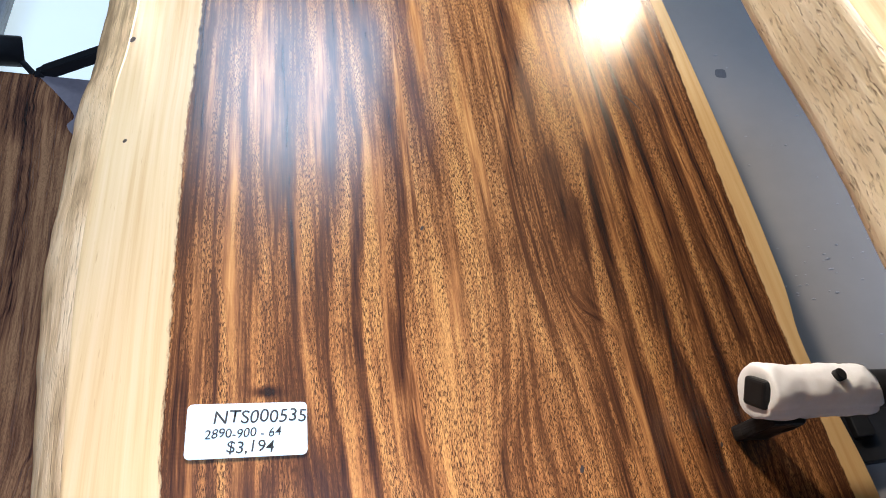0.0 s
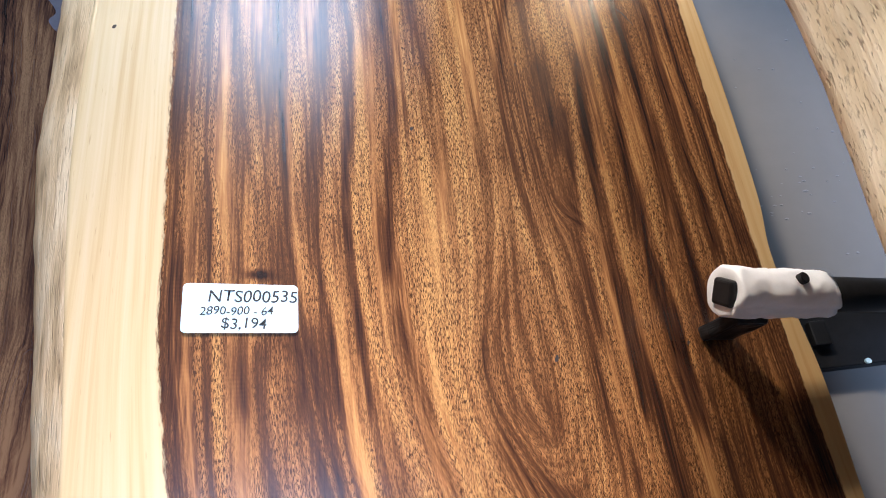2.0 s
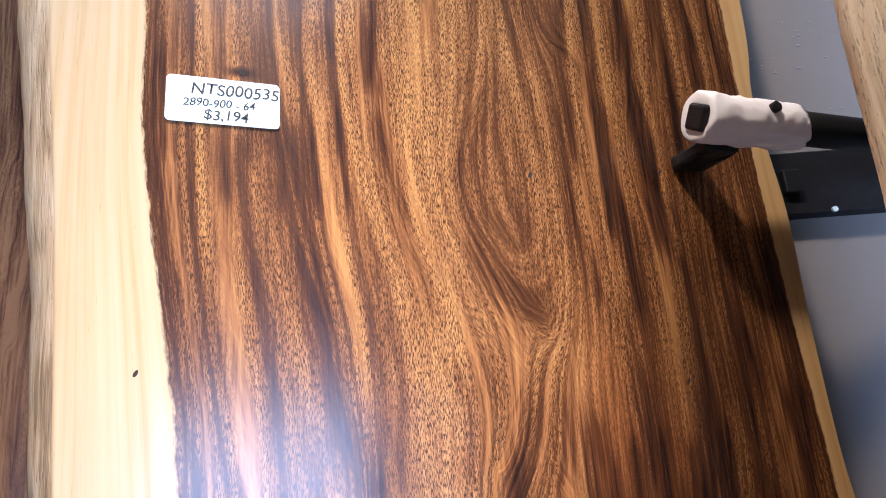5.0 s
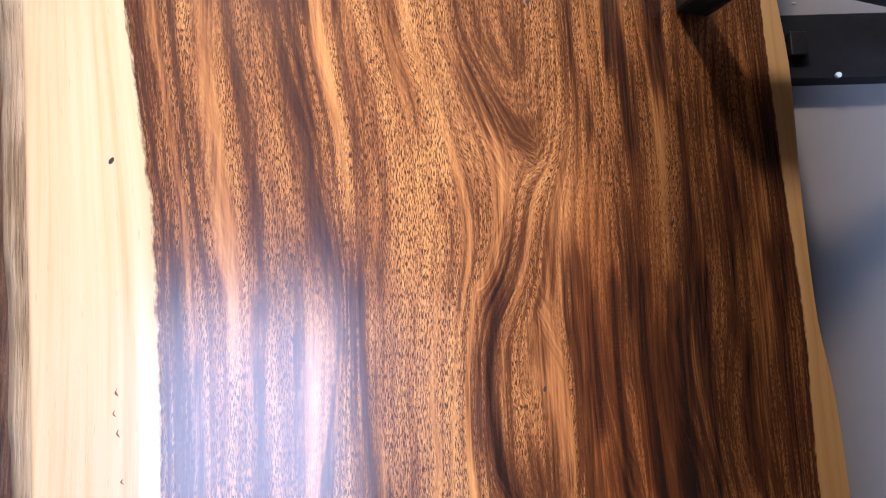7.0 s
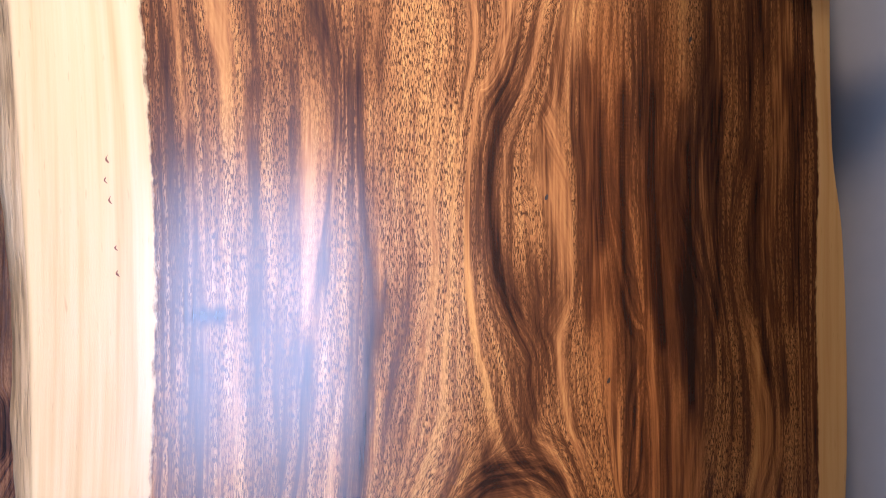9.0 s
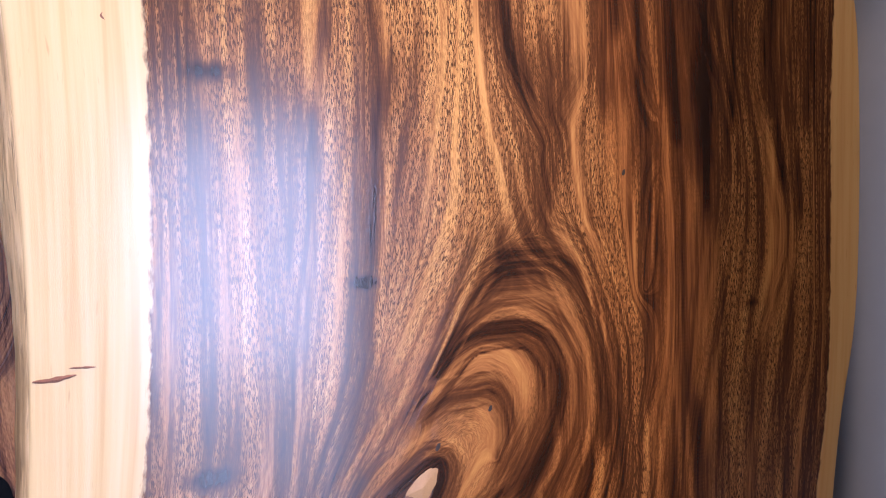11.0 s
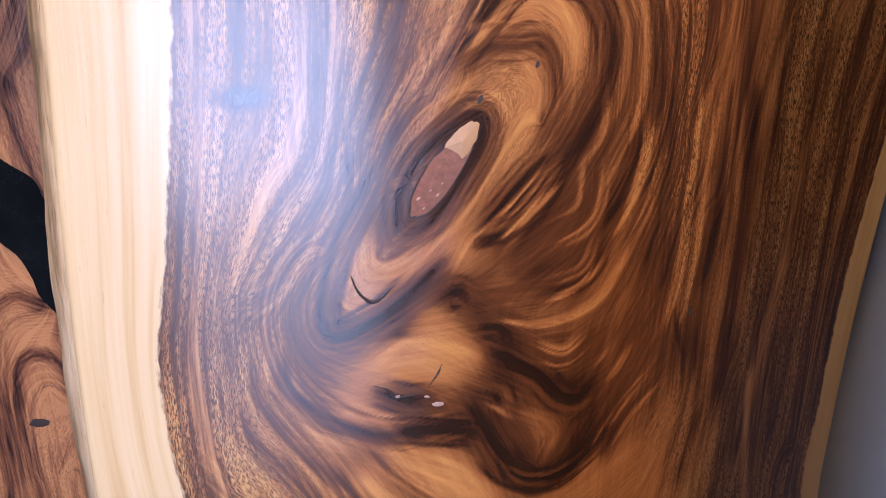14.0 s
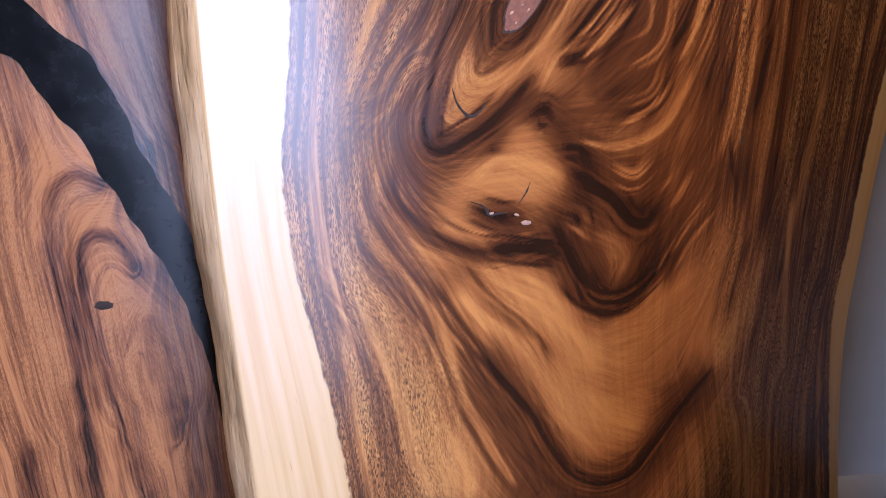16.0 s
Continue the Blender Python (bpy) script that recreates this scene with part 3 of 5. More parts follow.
course((-0.18, -0.17), (-0.213, 0.577), (-0.198, 0.518), (-0.177, 0.446), (-0.160, 0.354))
course(0.118, (0.128, 1.285), (0.132, 1.22), (0.134, 1.16), (0.125, 1.11))
course(0.06, (0.060, 1.33), (0.050, 1.25), (0.050, 1.17), (0.062, 1.09))
course(0.097, (0.088, 1.27), (0.086, 1.21), (0.090, 1.15), (0.102, 1.11))

# dark and light bands; right of the middle their darkness also holds some shade
figure(0.85, (-0.271, 2.750), (-0.247, 2.115), (-0.239, 2.010), (-0.242, 1.931), (-0.243, 1.860), (-0.242, 1.796), (-0.238, 1.737), (-0.237, 1.688), (-0.236, 1.638), (-0.234, 1.578))
figure(0.40, (-0.241, 2.750), (-0.229, 2.091), (-0.225, 1.972), (-0.224, 1.897), (-0.224, 1.828), (-0.226, 1.766), (-0.224, 1.709), (-0.222, 1.632), (-0.216, 1.577))
figure(0.62, (-0.228, 2.750), (-0.219, 2.057), (-0.215, 1.897), (-0.215, 1.829), (-0.212, 1.737), (-0.211, 1.646), (-0.205, 1.576))
figure(0.12, (-0.210, 2.750), (-0.206, 2.096), (-0.204, 1.936), (-0.205, 1.829), (-0.204, 1.737), (-0.202, 1.646), (-0.197, 1.575))
figure(0.68, (-0.222, 2.750), (-0.196, 2.043), (-0.188, 1.937), (-0.182, 1.844), (-0.183, 1.779), (-0.183, 1.709), (-0.182, 1.645), (-0.178, 1.574))
figure(0.22, (-0.208, 2.750), (-0.185, 2.045), (-0.176, 1.916), (-0.171, 1.831), (-0.170, 1.737), (-0.170, 1.645))
figure(0.68, (-0.166, 2.022), (-0.160, 1.866), (-0.158, 1.799), (-0.155, 1.732), (-0.159, 1.629), (-0.160, 1.573))
figure(0.35, (-0.149, 1.942), (-0.150, 1.819), (-0.151, 1.768))
figure(0.85, (-0.152, 2.750), (-0.146, 2.043), (-0.143, 1.868), (-0.142, 1.800), (-0.141, 1.732), (-0.132, 1.644), (-0.126, 1.570))
figure(0.25, (-0.095, 2.750), (-0.119, 2.094), (-0.126, 1.985), (-0.131, 1.883), (-0.133, 1.820), (-0.130, 1.756), (-0.122, 1.664))
figure(0.82, (-0.071, 2.750), (-0.090, 2.119), (-0.098, 1.989), (-0.106, 1.908), (-0.111, 1.835), (-0.114, 1.769), (-0.109, 1.709), (-0.101, 1.642), (-0.096, 1.568))
figure(0.70, (-0.117, 1.884), (-0.121, 1.821), (-0.122, 1.769), (-0.118, 1.714))
figure(0.20, (-0.072, 2.750), (-0.078, 2.121), (-0.081, 1.950), (-0.089, 1.872), (-0.097, 1.802), (-0.099, 1.757), (-0.097, 1.708), (-0.089, 1.653))
figure(0.80, (-0.082, 2.750), (-0.070, 2.123), (-0.065, 2.011), (-0.072, 1.911), (-0.080, 1.837), (-0.084, 1.789), (-0.081, 1.732), (-0.076, 1.652), (-0.068, 1.575))
figure(0.15, (-0.082, 2.750), (-0.062, 2.135), (-0.055, 2.039), (-0.059, 1.912), (-0.066, 1.837), (-0.067, 1.770), (-0.068, 1.708), (-0.061, 1.641), (-0.055, 1.565))
figure(0.35, (-0.052, 1.824), (-0.053, 1.758))
figure(0.72, (-0.108, 2.750), (-0.040, 2.160), (-0.025, 2.092), (-0.019, 2.000), (-0.021, 1.916), (-0.028, 1.840), (-0.035, 1.771), (-0.042, 1.708))
figure(0.70, (-0.037, 1.685), (-0.030, 1.640), (-0.021, 1.602), (-0.010, 1.561))
figure(0.25, (-0.026, 2.750), (-0.006, 2.157), (0.000, 2.067), (0.000, 1.976), (0.001, 1.894), (-0.012, 1.805), (-0.025, 1.733))
figure(0.60, (-0.002, 2.750), (0.013, 2.171), (0.019, 2.051), (0.025, 1.962))
figure(0.35, (0.027, 1.897), (0.030, 1.807))
figure(0.20, (0.026, 2.750), (0.038, 2.145), (0.044, 2.009), (0.048, 1.898))
figure(0.08, (0.017, 1.896), (0.017, 1.821), (0.010, 1.759), (-0.001, 1.708), (-0.005, 1.639), (0.002, 1.565))
figure(0.25, (0.073, 1.925), (0.063, 1.808), (0.049, 1.733), (0.033, 1.649), (0.031, 1.573))
figure(0.40, (0.076, 1.760), (0.061, 1.708), (0.050, 1.648), (0.050, 1.604), (0.057, 1.556))
figure(0.65, (0.095, 1.734), (0.073, 1.683), (0.065, 1.636), (0.069, 1.592), (0.078, 1.560))
figure(0.35, (0.178, 2.750), (0.134, 2.164), (0.104, 1.971))
figure(0.73, (0.212, 2.750), (0.164, 2.215), (0.138, 2.070), (0.121, 1.947), (0.112, 1.856))
figure(0.38, (0.202, 2.750), (0.179, 2.195), (0.171, 2.106), (0.153, 2.023))
figure(0.63, (0.160, 1.978), (0.148, 1.866), (0.147, 1.805))
figure(0.68, (0.175, 2.750), (0.180, 2.108), (0.181, 2.027), (0.174, 1.935))
figure(0.25, (0.181, 2.750), (0.207, 2.178), (0.214, 2.103), (0.220, 2.052), (0.224, 2.014))
figure(0.80, (0.192, 2.038), (0.188, 1.945), (0.185, 1.877))
figure(0.25, (0.232, 2.044), (0.227, 1.985), (0.219, 1.921), (0.210, 1.854), (0.204, 1.799), (0.202, 1.755), (0.203, 1.707), (0.204, 1.655), (0.204, 1.607), (0.202, 1.556))
figure(0.86, (0.213, 1.965), (0.207, 1.903), (0.199, 1.830), (0.193, 1.762), (0.192, 1.701), (0.190, 1.637))
figure(0.93, (0.248, 2.056), (0.237, 1.959), (0.230, 1.880), (0.226, 1.815), (0.224, 1.749), (0.223, 1.687), (0.224, 1.618), (0.222, 1.555))
figure(0.28, (0.314, 2.750), (0.288, 2.149), (0.279, 2.041), (0.270, 1.962), (0.256, 1.873), (0.250, 1.816), (0.245, 1.756), (0.248, 1.707), (0.252, 1.648), (0.251, 1.581))
figure(0.97, (0.312, 2.750), (0.298, 2.150), (0.293, 2.022), (0.289, 1.955), (0.286, 1.884), (0.283, 1.818), (0.278, 1.749), (0.279, 1.680), (0.276, 1.610), (0.274, 1.546))
figure(0.12, (0.325, 2.750), (0.319, 2.166), (0.317, 2.077), (0.310, 1.985), (0.305, 1.902), (0.303, 1.843), (0.303, 1.787), (0.305, 1.735), (0.305, 1.679), (0.303, 1.602))
figure(0.88, (0.331, 2.750), (0.335, 2.180), (0.337, 2.091), (0.338, 1.998), (0.338, 1.914), (0.339, 1.836), (0.339, 1.773), (0.338, 1.714), (0.337, 1.652))
figure(0.30, (0.359, 2.750), (0.364, 2.210), (0.365, 2.128), (0.363, 2.042), (0.360, 1.953), (0.360, 1.871), (0.360, 1.797), (0.360, 1.728))
figure(0.88, (0.358, 2.750), (0.382, 2.238), (0.389, 2.167), (0.384, 2.055), (0.386, 1.974), (0.385, 1.891), (0.387, 1.822), (0.385, 1.751))
figure(0.25, (0.414, 2.750), (0.409, 2.257), (0.405, 2.112), (0.406, 2.006), (0.406, 1.910), (0.408, 1.831), (0.403, 1.751))
figure(0.86, (0.432, 2.750), (0.427, 2.248), (0.425, 2.127), (0.423, 2.018), (0.427, 1.921), (0.428, 1.841), (0.427, 1.759))
figure(0.35, (0.453, 2.750), (0.443, 2.264), (0.438, 2.117), (0.438, 1.990), (0.441, 1.885), (0.444, 1.800))
figure(0.72, (-0.239, 1.658), (-0.234, 1.566), (-0.223, 1.516), (-0.216, 1.467), (-0.209, 1.419), (-0.204, 1.373), (-0.198, 1.308))
figure(0.38, (-0.227, 1.631), (-0.217, 1.541), (-0.207, 1.476), (-0.201, 1.419), (-0.193, 1.351))
figure(0.57, (-0.218, 1.632), (-0.206, 1.542), (-0.194, 1.476), (-0.187, 1.419), (-0.182, 1.372), (-0.177, 1.327))
figure(0.10, (-0.201, 1.629), (-0.192, 1.543), (-0.177, 1.467), (-0.171, 1.409), (-0.162, 1.348))
figure(0.62, (-0.177, 1.643), (-0.166, 1.571), (-0.156, 1.507), (-0.146, 1.457), (-0.139, 1.393), (-0.135, 1.342))
figure(0.25, (-0.159, 1.627), (-0.146, 1.529), (-0.136, 1.477), (-0.127, 1.407), (-0.121, 1.341))
figure(0.62, (-0.134, 1.630), (-0.122, 1.557), (-0.114, 1.503), (-0.107, 1.451), (-0.101, 1.392), (-0.098, 1.339))
figure(0.72, (-0.121, 1.655), (-0.114, 1.620), (-0.105, 1.569), (-0.098, 1.520), (-0.090, 1.467), (-0.080, 1.406), (-0.073, 1.347))
figure(0.20, (-0.098, 1.694), (-0.089, 1.587), (-0.077, 1.521), (-0.068, 1.467), (-0.061, 1.395))
figure(0.54, (-0.065, 1.637), (-0.055, 1.561), (-0.046, 1.505), (-0.041, 1.456), (-0.040, 1.389), (-0.037, 1.335))
figure(0.15, (-0.070, 1.724), (-0.054, 1.608), (-0.041, 1.550), (-0.025, 1.478), (-0.020, 1.414), (-0.019, 1.348))
figure(0.54, (-0.024, 1.647), (-0.019, 1.592), (-0.010, 1.552), (0.002, 1.512), (0.012, 1.467))
figure(0.08, (0.009, 1.735), (0.008, 1.644), (0.016, 1.583), (0.028, 1.507), (0.029, 1.440), (0.029, 1.361))
figure(0.50, (0.028, 1.434), (0.040, 1.370), (0.042, 1.300))
figure(0.35, (0.026, 1.658), (0.031, 1.596), (0.043, 1.542), (0.061, 1.484), (0.087, 1.433))
figure(0.68, (0.054, 1.661), (0.051, 1.597), (0.062, 1.555), (0.077, 1.514), (0.101, 1.482), (0.129, 1.470))
figure(0.50, (0.085, 1.678), (0.084, 1.600), (0.100, 1.533))
figure(0.55, (0.119, 1.682), (0.119, 1.590), (0.122, 1.527))
figure(0.30, (0.152, 1.757), (0.154, 1.693), (0.156, 1.605), (0.155, 1.535), (0.147, 1.485))
figure(0.28, (0.118, 1.433), (0.154, 1.467), (0.175, 1.516))
figure(0.28, (0.160, 1.456), (0.165, 1.398))
figure(0.72, (0.077, 1.272), (0.080, 1.311), (0.092, 1.352), (0.105, 1.389))
figure(0.40, (0.070, 1.390), (0.060, 1.328), (0.054, 1.274))
figure(0.31, (0.209, 1.773), (0.208, 1.678), (0.213, 1.609), (0.218, 1.543), (0.215, 1.480))
figure(0.47, (0.207, 1.443), (0.205, 1.385), (0.201, 1.340), (0.197, 1.297))
figure(0.71, (0.176, 1.717), (0.180, 1.661), (0.179, 1.593), (0.192, 1.530), (0.201, 1.480))
figure(0.83, (0.233, 1.724), (0.235, 1.645), (0.239, 1.591), (0.242, 1.531), (0.241, 1.468))
figure(0.75, (0.160, 1.364), (0.161, 1.321), (0.158, 1.269))
figure(0.31, (0.260, 1.773), (0.263, 1.684), (0.269, 1.627), (0.274, 1.566), (0.277, 1.519), (0.280, 1.455), (0.276, 1.376), (0.271, 1.290))
figure(0.88, (0.286, 1.761), (0.297, 1.673), (0.296, 1.601), (0.297, 1.540))
figure(0.38, (0.308, 1.588), (0.311, 1.520))
figure(0.83, (0.239, 1.431), (0.234, 1.361), (0.229, 1.294))
figure(0.58, (0.221, 1.407), (0.211, 1.323), (0.209, 1.269))
figure(0.81, (0.312, 1.547), (0.317, 1.468), (0.313, 1.375), (0.303, 1.288))
figure(0.53, (0.338, 1.576), (0.349, 1.468), (0.340, 1.373), (0.328, 1.286))
figure(0.81, (0.374, 1.549), (0.378, 1.435), (0.368, 1.342), (0.359, 1.272))
figure(0.51, (0.402, 1.579), (0.410, 1.482), (0.395, 1.371), (0.381, 1.281))
figure(0.85, (0.439, 1.552), (0.449, 1.468), (0.444, 1.369), (0.432, 1.277))
figure(0.64, (-0.207, 1.312), (-0.202, 1.271), (-0.200, 1.216), (-0.200, 1.174))
figure(0.50, (-0.199, 1.102), (-0.201, 1.018))
figure(0.40, (-0.193, 1.292), (-0.191, 1.229), (-0.190, 1.144), (-0.189, 1.038))
figure(0.67, (-0.180, 1.281), (-0.178, 1.229), (-0.176, 1.165), (-0.177, 1.101), (-0.178, 1.016))
figure(0.47, (-0.171, 1.333), (-0.167, 1.282), (-0.164, 1.230), (-0.163, 1.178))
figure(0.10, (-0.156, 1.326), (-0.152, 1.252), (-0.154, 1.187), (-0.150, 1.117), (-0.147, 1.030))
figure(0.52, (-0.137, 1.328), (-0.134, 1.275), (-0.133, 1.209), (-0.132, 1.143), (-0.132, 1.055))
figure(0.20, (-0.124, 1.307), (-0.120, 1.232), (-0.119, 1.143))
figure(0.62, (-0.107, 1.299), (-0.103, 1.232), (-0.101, 1.165), (-0.099, 1.097), (-0.102, 1.030))
figure(0.20, (-0.087, 1.310), (-0.087, 1.233), (-0.090, 1.165), (-0.088, 1.074))
figure(0.62, (-0.078, 1.334), (-0.071, 1.288), (-0.073, 1.242), (-0.078, 1.197), (-0.081, 1.151))
figure(0.25, (-0.064, 1.280), (-0.064, 1.187), (-0.065, 1.095), (-0.068, 1.040))
figure(0.77, (-0.057, 1.345), (-0.054, 1.290), (-0.048, 1.234), (-0.043, 1.178), (-0.041, 1.117), (-0.044, 1.071), (-0.047, 1.024), (-0.049, 0.978))
figure(0.20, (-0.036, 1.315), (-0.029, 1.235), (-0.026, 1.164))
figure(0.50, (-0.014, 1.154), (-0.009, 1.111), (-0.015, 1.055), (-0.025, 0.994))
figure(0.20, (0.006, 1.333), (0.004, 1.236), (0.008, 1.178))
figure(0.15, (0.010, 1.130), (0.006, 1.019))
figure(0.08, (0.033, 1.321), (0.032, 1.237), (0.027, 1.173), (0.026, 1.090), (0.020, 1.018))
figure(0.48, (0.053, 1.347), (0.046, 1.262), (0.047, 1.188))
figure(0.28, (0.058, 1.173), (0.063, 1.109), (0.067, 1.048), (0.057, 1.014))
figure(0.95, (0.085, 1.345), (0.074, 1.299), (0.069, 1.249), (0.074, 1.188), (0.086, 1.143), (0.102, 1.112))
figure(0.55, (0.092, 1.305), (0.082, 1.249), (0.088, 1.189))
figure(0.22, (0.114, 1.256), (0.114, 1.220), (0.117, 1.189))
figure(0.45, (0.103, 1.306), (0.115, 1.328), (0.135, 1.277), (0.144, 1.215), (0.150, 1.152))
figure(0.80, (0.121, 1.127), (0.113, 1.096), (0.107, 1.061), (0.104, 1.025))
figure(0.35, (0.149, 1.116), (0.143, 1.063), (0.136, 1.022))
figure(0.68, (0.169, 1.370), (0.166, 1.269), (0.163, 1.189), (0.170, 1.104))
figure(0.47, (0.197, 1.373), (0.197, 1.297), (0.193, 1.216), (0.192, 1.162))
figure(0.81, (0.184, 1.334), (0.184, 1.243), (0.181, 1.179))
figure(0.48, (0.223, 1.376), (0.220, 1.271), (0.225, 1.190), (0.231, 1.107), (0.240, 1.024), (0.249, 0.940))
figure(0.85, (0.210, 1.352), (0.208, 1.244), (0.210, 1.135), (0.217, 1.053), (0.230, 0.970))
figure(0.88, (0.246, 1.356), (0.245, 1.245), (0.252, 1.162), (0.257, 1.078))
figure(0.63, (0.276, 1.342), (0.273, 1.246), (0.266, 1.190), (0.274, 1.100))
figure(0.93, (0.288, 1.303), (0.290, 1.190), (0.292, 1.105), (0.290, 1.020))
figure(0.55, (0.307, 1.276), (0.311, 1.162), (0.306, 1.076), (0.309, 0.990))
figure(0.88, (0.330, 1.364), (0.326, 1.219), (0.324, 1.133), (0.327, 1.046))
figure(0.53, (0.352, 1.378), (0.348, 1.278), (0.351, 1.161), (0.368, 1.061), (0.375, 0.965))
figure(0.81, (0.374, 1.309), (0.381, 1.161), (0.391, 1.041))
figure(0.55, (0.398, 1.383), (0.402, 1.251), (0.404, 1.131), (0.411, 1.010))
figure(0.81, (0.426, 1.386), (0.427, 1.252), (0.424, 1.130), (0.420, 1.009))
figure(0.75, (-0.173, 1.115), (-0.173, 1.058), (-0.173, 0.999), (-0.178, 0.939), (-0.177, 0.898), (-0.178, 0.861))
figure(0.40, (-0.186, 1.096), (-0.189, 1.038), (-0.192, 0.960), (-0.194, 0.879))
figure(0.20, (-0.147, 1.086), (-0.150, 0.978), (-0.154, 0.895))
figure(0.50, (-0.127, 1.058), (-0.130, 0.977), (-0.136, 0.893))
figure(0.70, (-0.098, 1.119), (-0.097, 1.079), (-0.100, 1.017), (-0.104, 0.954), (-0.114, 0.891), (-0.125, 0.840))
figure(0.22, (-0.074, 1.100), (-0.076, 1.017), (-0.085, 0.940), (-0.100, 0.871))
figure(0.88, (-0.043, 1.123), (-0.045, 1.059), (-0.048, 1.003), (-0.054, 0.951), (-0.063, 0.894), (-0.079, 0.842), (-0.097, 0.799), (-0.110, 0.770))
figure(0.25, (-0.032, 1.111), (-0.034, 1.038), (-0.039, 0.972), (-0.046, 0.919))
figure(0.50, (-0.013, 1.120), (-0.021, 1.081), (-0.026, 1.034), (-0.031, 0.972))
figure(0.16, (0.031, 1.114), (0.028, 1.047), (0.014, 0.992), (-0.007, 0.934), (-0.028, 0.881), (-0.057, 0.829))
figure(0.58, (0.042, 1.015), (0.030, 0.983), (0.013, 0.946), (-0.005, 0.911), (-0.031, 0.867), (-0.058, 0.829), (-0.086, 0.783))
figure(0.28, (0.055, 1.014), (0.039, 0.982), (0.018, 0.946), (-0.004, 0.906))
figure(0.97, (-0.003, 0.894), (0.018, 0.927), (0.038, 0.957), (0.057, 0.977), (0.081, 0.984), (0.117, 0.978), (0.143, 0.953), (0.161, 0.911), (0.170, 0.868), (0.170, 0.815), (0.160, 0.773), (0.142, 0.739))
figure(0.95, (0.060, 0.988), (0.087, 0.995), (0.120, 0.989))
figure(0.53, (0.120, 1.028), (0.152, 0.998), (0.170, 0.946), (0.178, 0.899))
figure(0.40, (0.083, 1.098), (0.077, 1.051), (0.066, 1.019))
figure(0.85, (0.101, 1.131), (0.111, 1.099), (0.113, 1.061), (0.103, 1.018))
figure(0.40, (0.157, 1.129), (0.145, 1.076), (0.139, 1.018))
figure(0.36, (0.027, 0.934), (0.048, 0.953), (0.080, 0.957), (0.119, 0.944), (0.142, 0.902), (0.149, 0.849), (0.142, 0.798), (0.120, 0.759))
figure(0.48, (0.080, 0.939), (0.108, 0.930))
figure(0.96, (-0.029, 0.857), (0.002, 0.891), (0.028, 0.919), (0.054, 0.926), (0.091, 0.923), (0.110, 0.905), (0.119, 0.874), (0.110, 0.834), (0.090, 0.796), (0.063, 0.769))
figure(0.30, (-0.009, 0.873), (0.022, 0.901), (0.054, 0.914), (0.079, 0.895), (0.085, 0.862))
figure(0.58, (0.101, 0.886), (0.096, 0.846))
figure(0.78, (-0.019, 0.861), (0.006, 0.874), (0.032, 0.875), (0.053, 0.877), (0.065, 0.860), (0.068, 0.830), (0.053, 0.797))
figure(0.30, (0.010, 0.852), (0.036, 0.861), (0.054, 0.841), (0.045, 0.813), (0.023, 0.782))
figure(0.66, (0.124, 0.853), (0.124, 0.801), (0.094, 0.758))
figure(0.43, (0.190, 1.131), (0.198, 1.012), (0.204, 0.918))
figure(0.75, (0.219, 1.113), (0.217, 0.959), (0.216, 0.852), (0.205, 0.743))
figure(0.40, (0.238, 1.134), (0.243, 0.984), (0.241, 0.849), (0.231, 0.761))
figure(0.68, (0.259, 1.089), (0.261, 0.930), (0.265, 0.818), (0.254, 0.705))
figure(0.40, (0.276, 1.053), (0.285, 0.900), (0.283, 0.816), (0.275, 0.730))
figure(0.80, (0.293, 1.106), (0.298, 1.063))
figure(0.58, (0.307, 0.982), (0.306, 0.842), (0.299, 0.726))
figure(0.28, (0.325, 1.117), (0.326, 1.009), (0.320, 0.840), (0.318, 0.722))
figure(0.58, (0.346, 1.091), (0.347, 0.924), (0.339, 0.779))
figure(0.30, (0.375, 1.130), (0.377, 0.980), (0.370, 0.834), (0.358, 0.715))
figure(0.55, (0.399, 1.093), (0.399, 0.920), (0.388, 0.771))
figure(0.30, (0.424, 1.110), (0.421, 0.949), (0.405, 0.769))
figure(0.26, (-0.073, 0.767), (-0.050, 0.801), (-0.022, 0.826), (0.007, 0.835), (0.021, 0.821), (0.017, 0.791), (-0.007, 0.751), (-0.036, 0.721), (-0.069, 0.693))
figure(0.97, (-0.069, 0.733), (-0.067, 0.764), (-0.052, 0.790), (-0.031, 0.810), (-0.008, 0.825), (0.007, 0.820), (0.005, 0.800), (-0.012, 0.773), (-0.035, 0.744), (-0.054, 0.732), (-0.069, 0.733))
figure(0.58, (-0.080, 0.735), (-0.084, 0.715), (-0.070, 0.715), (-0.036, 0.737))
figure(0.88, (-0.057, 0.829), (-0.071, 0.807), (-0.087, 0.782), (-0.104, 0.753), (-0.118, 0.726), (-0.127, 0.696), (-0.131, 0.673), (-0.126, 0.656), (-0.112, 0.654), (-0.094, 0.661), (-0.075, 0.671), (-0.050, 0.690), (-0.027, 0.711))
figure(0.23, (-0.092, 0.735), (-0.105, 0.707), (-0.115, 0.683), (-0.099, 0.674), (-0.075, 0.688))
figure(0.43, (-0.117, 0.667), (-0.099, 0.668))
figure(0.20, (-0.020, 0.697), (-0.006, 0.719), (0.013, 0.736), (0.043, 0.762), (0.069, 0.794))
figure(0.97, (-0.002, 0.727), (0.020, 0.748), (0.044, 0.773), (0.072, 0.797))
figure(0.48, (0.008, 0.714), (0.030, 0.731), (0.055, 0.756), (0.078, 0.783))
figure(0.97, (-0.005, 0.721), (0.028, 0.726), (0.053, 0.743), (0.083, 0.778))
figure(0.73, (0.043, 0.681), (0.075, 0.693))
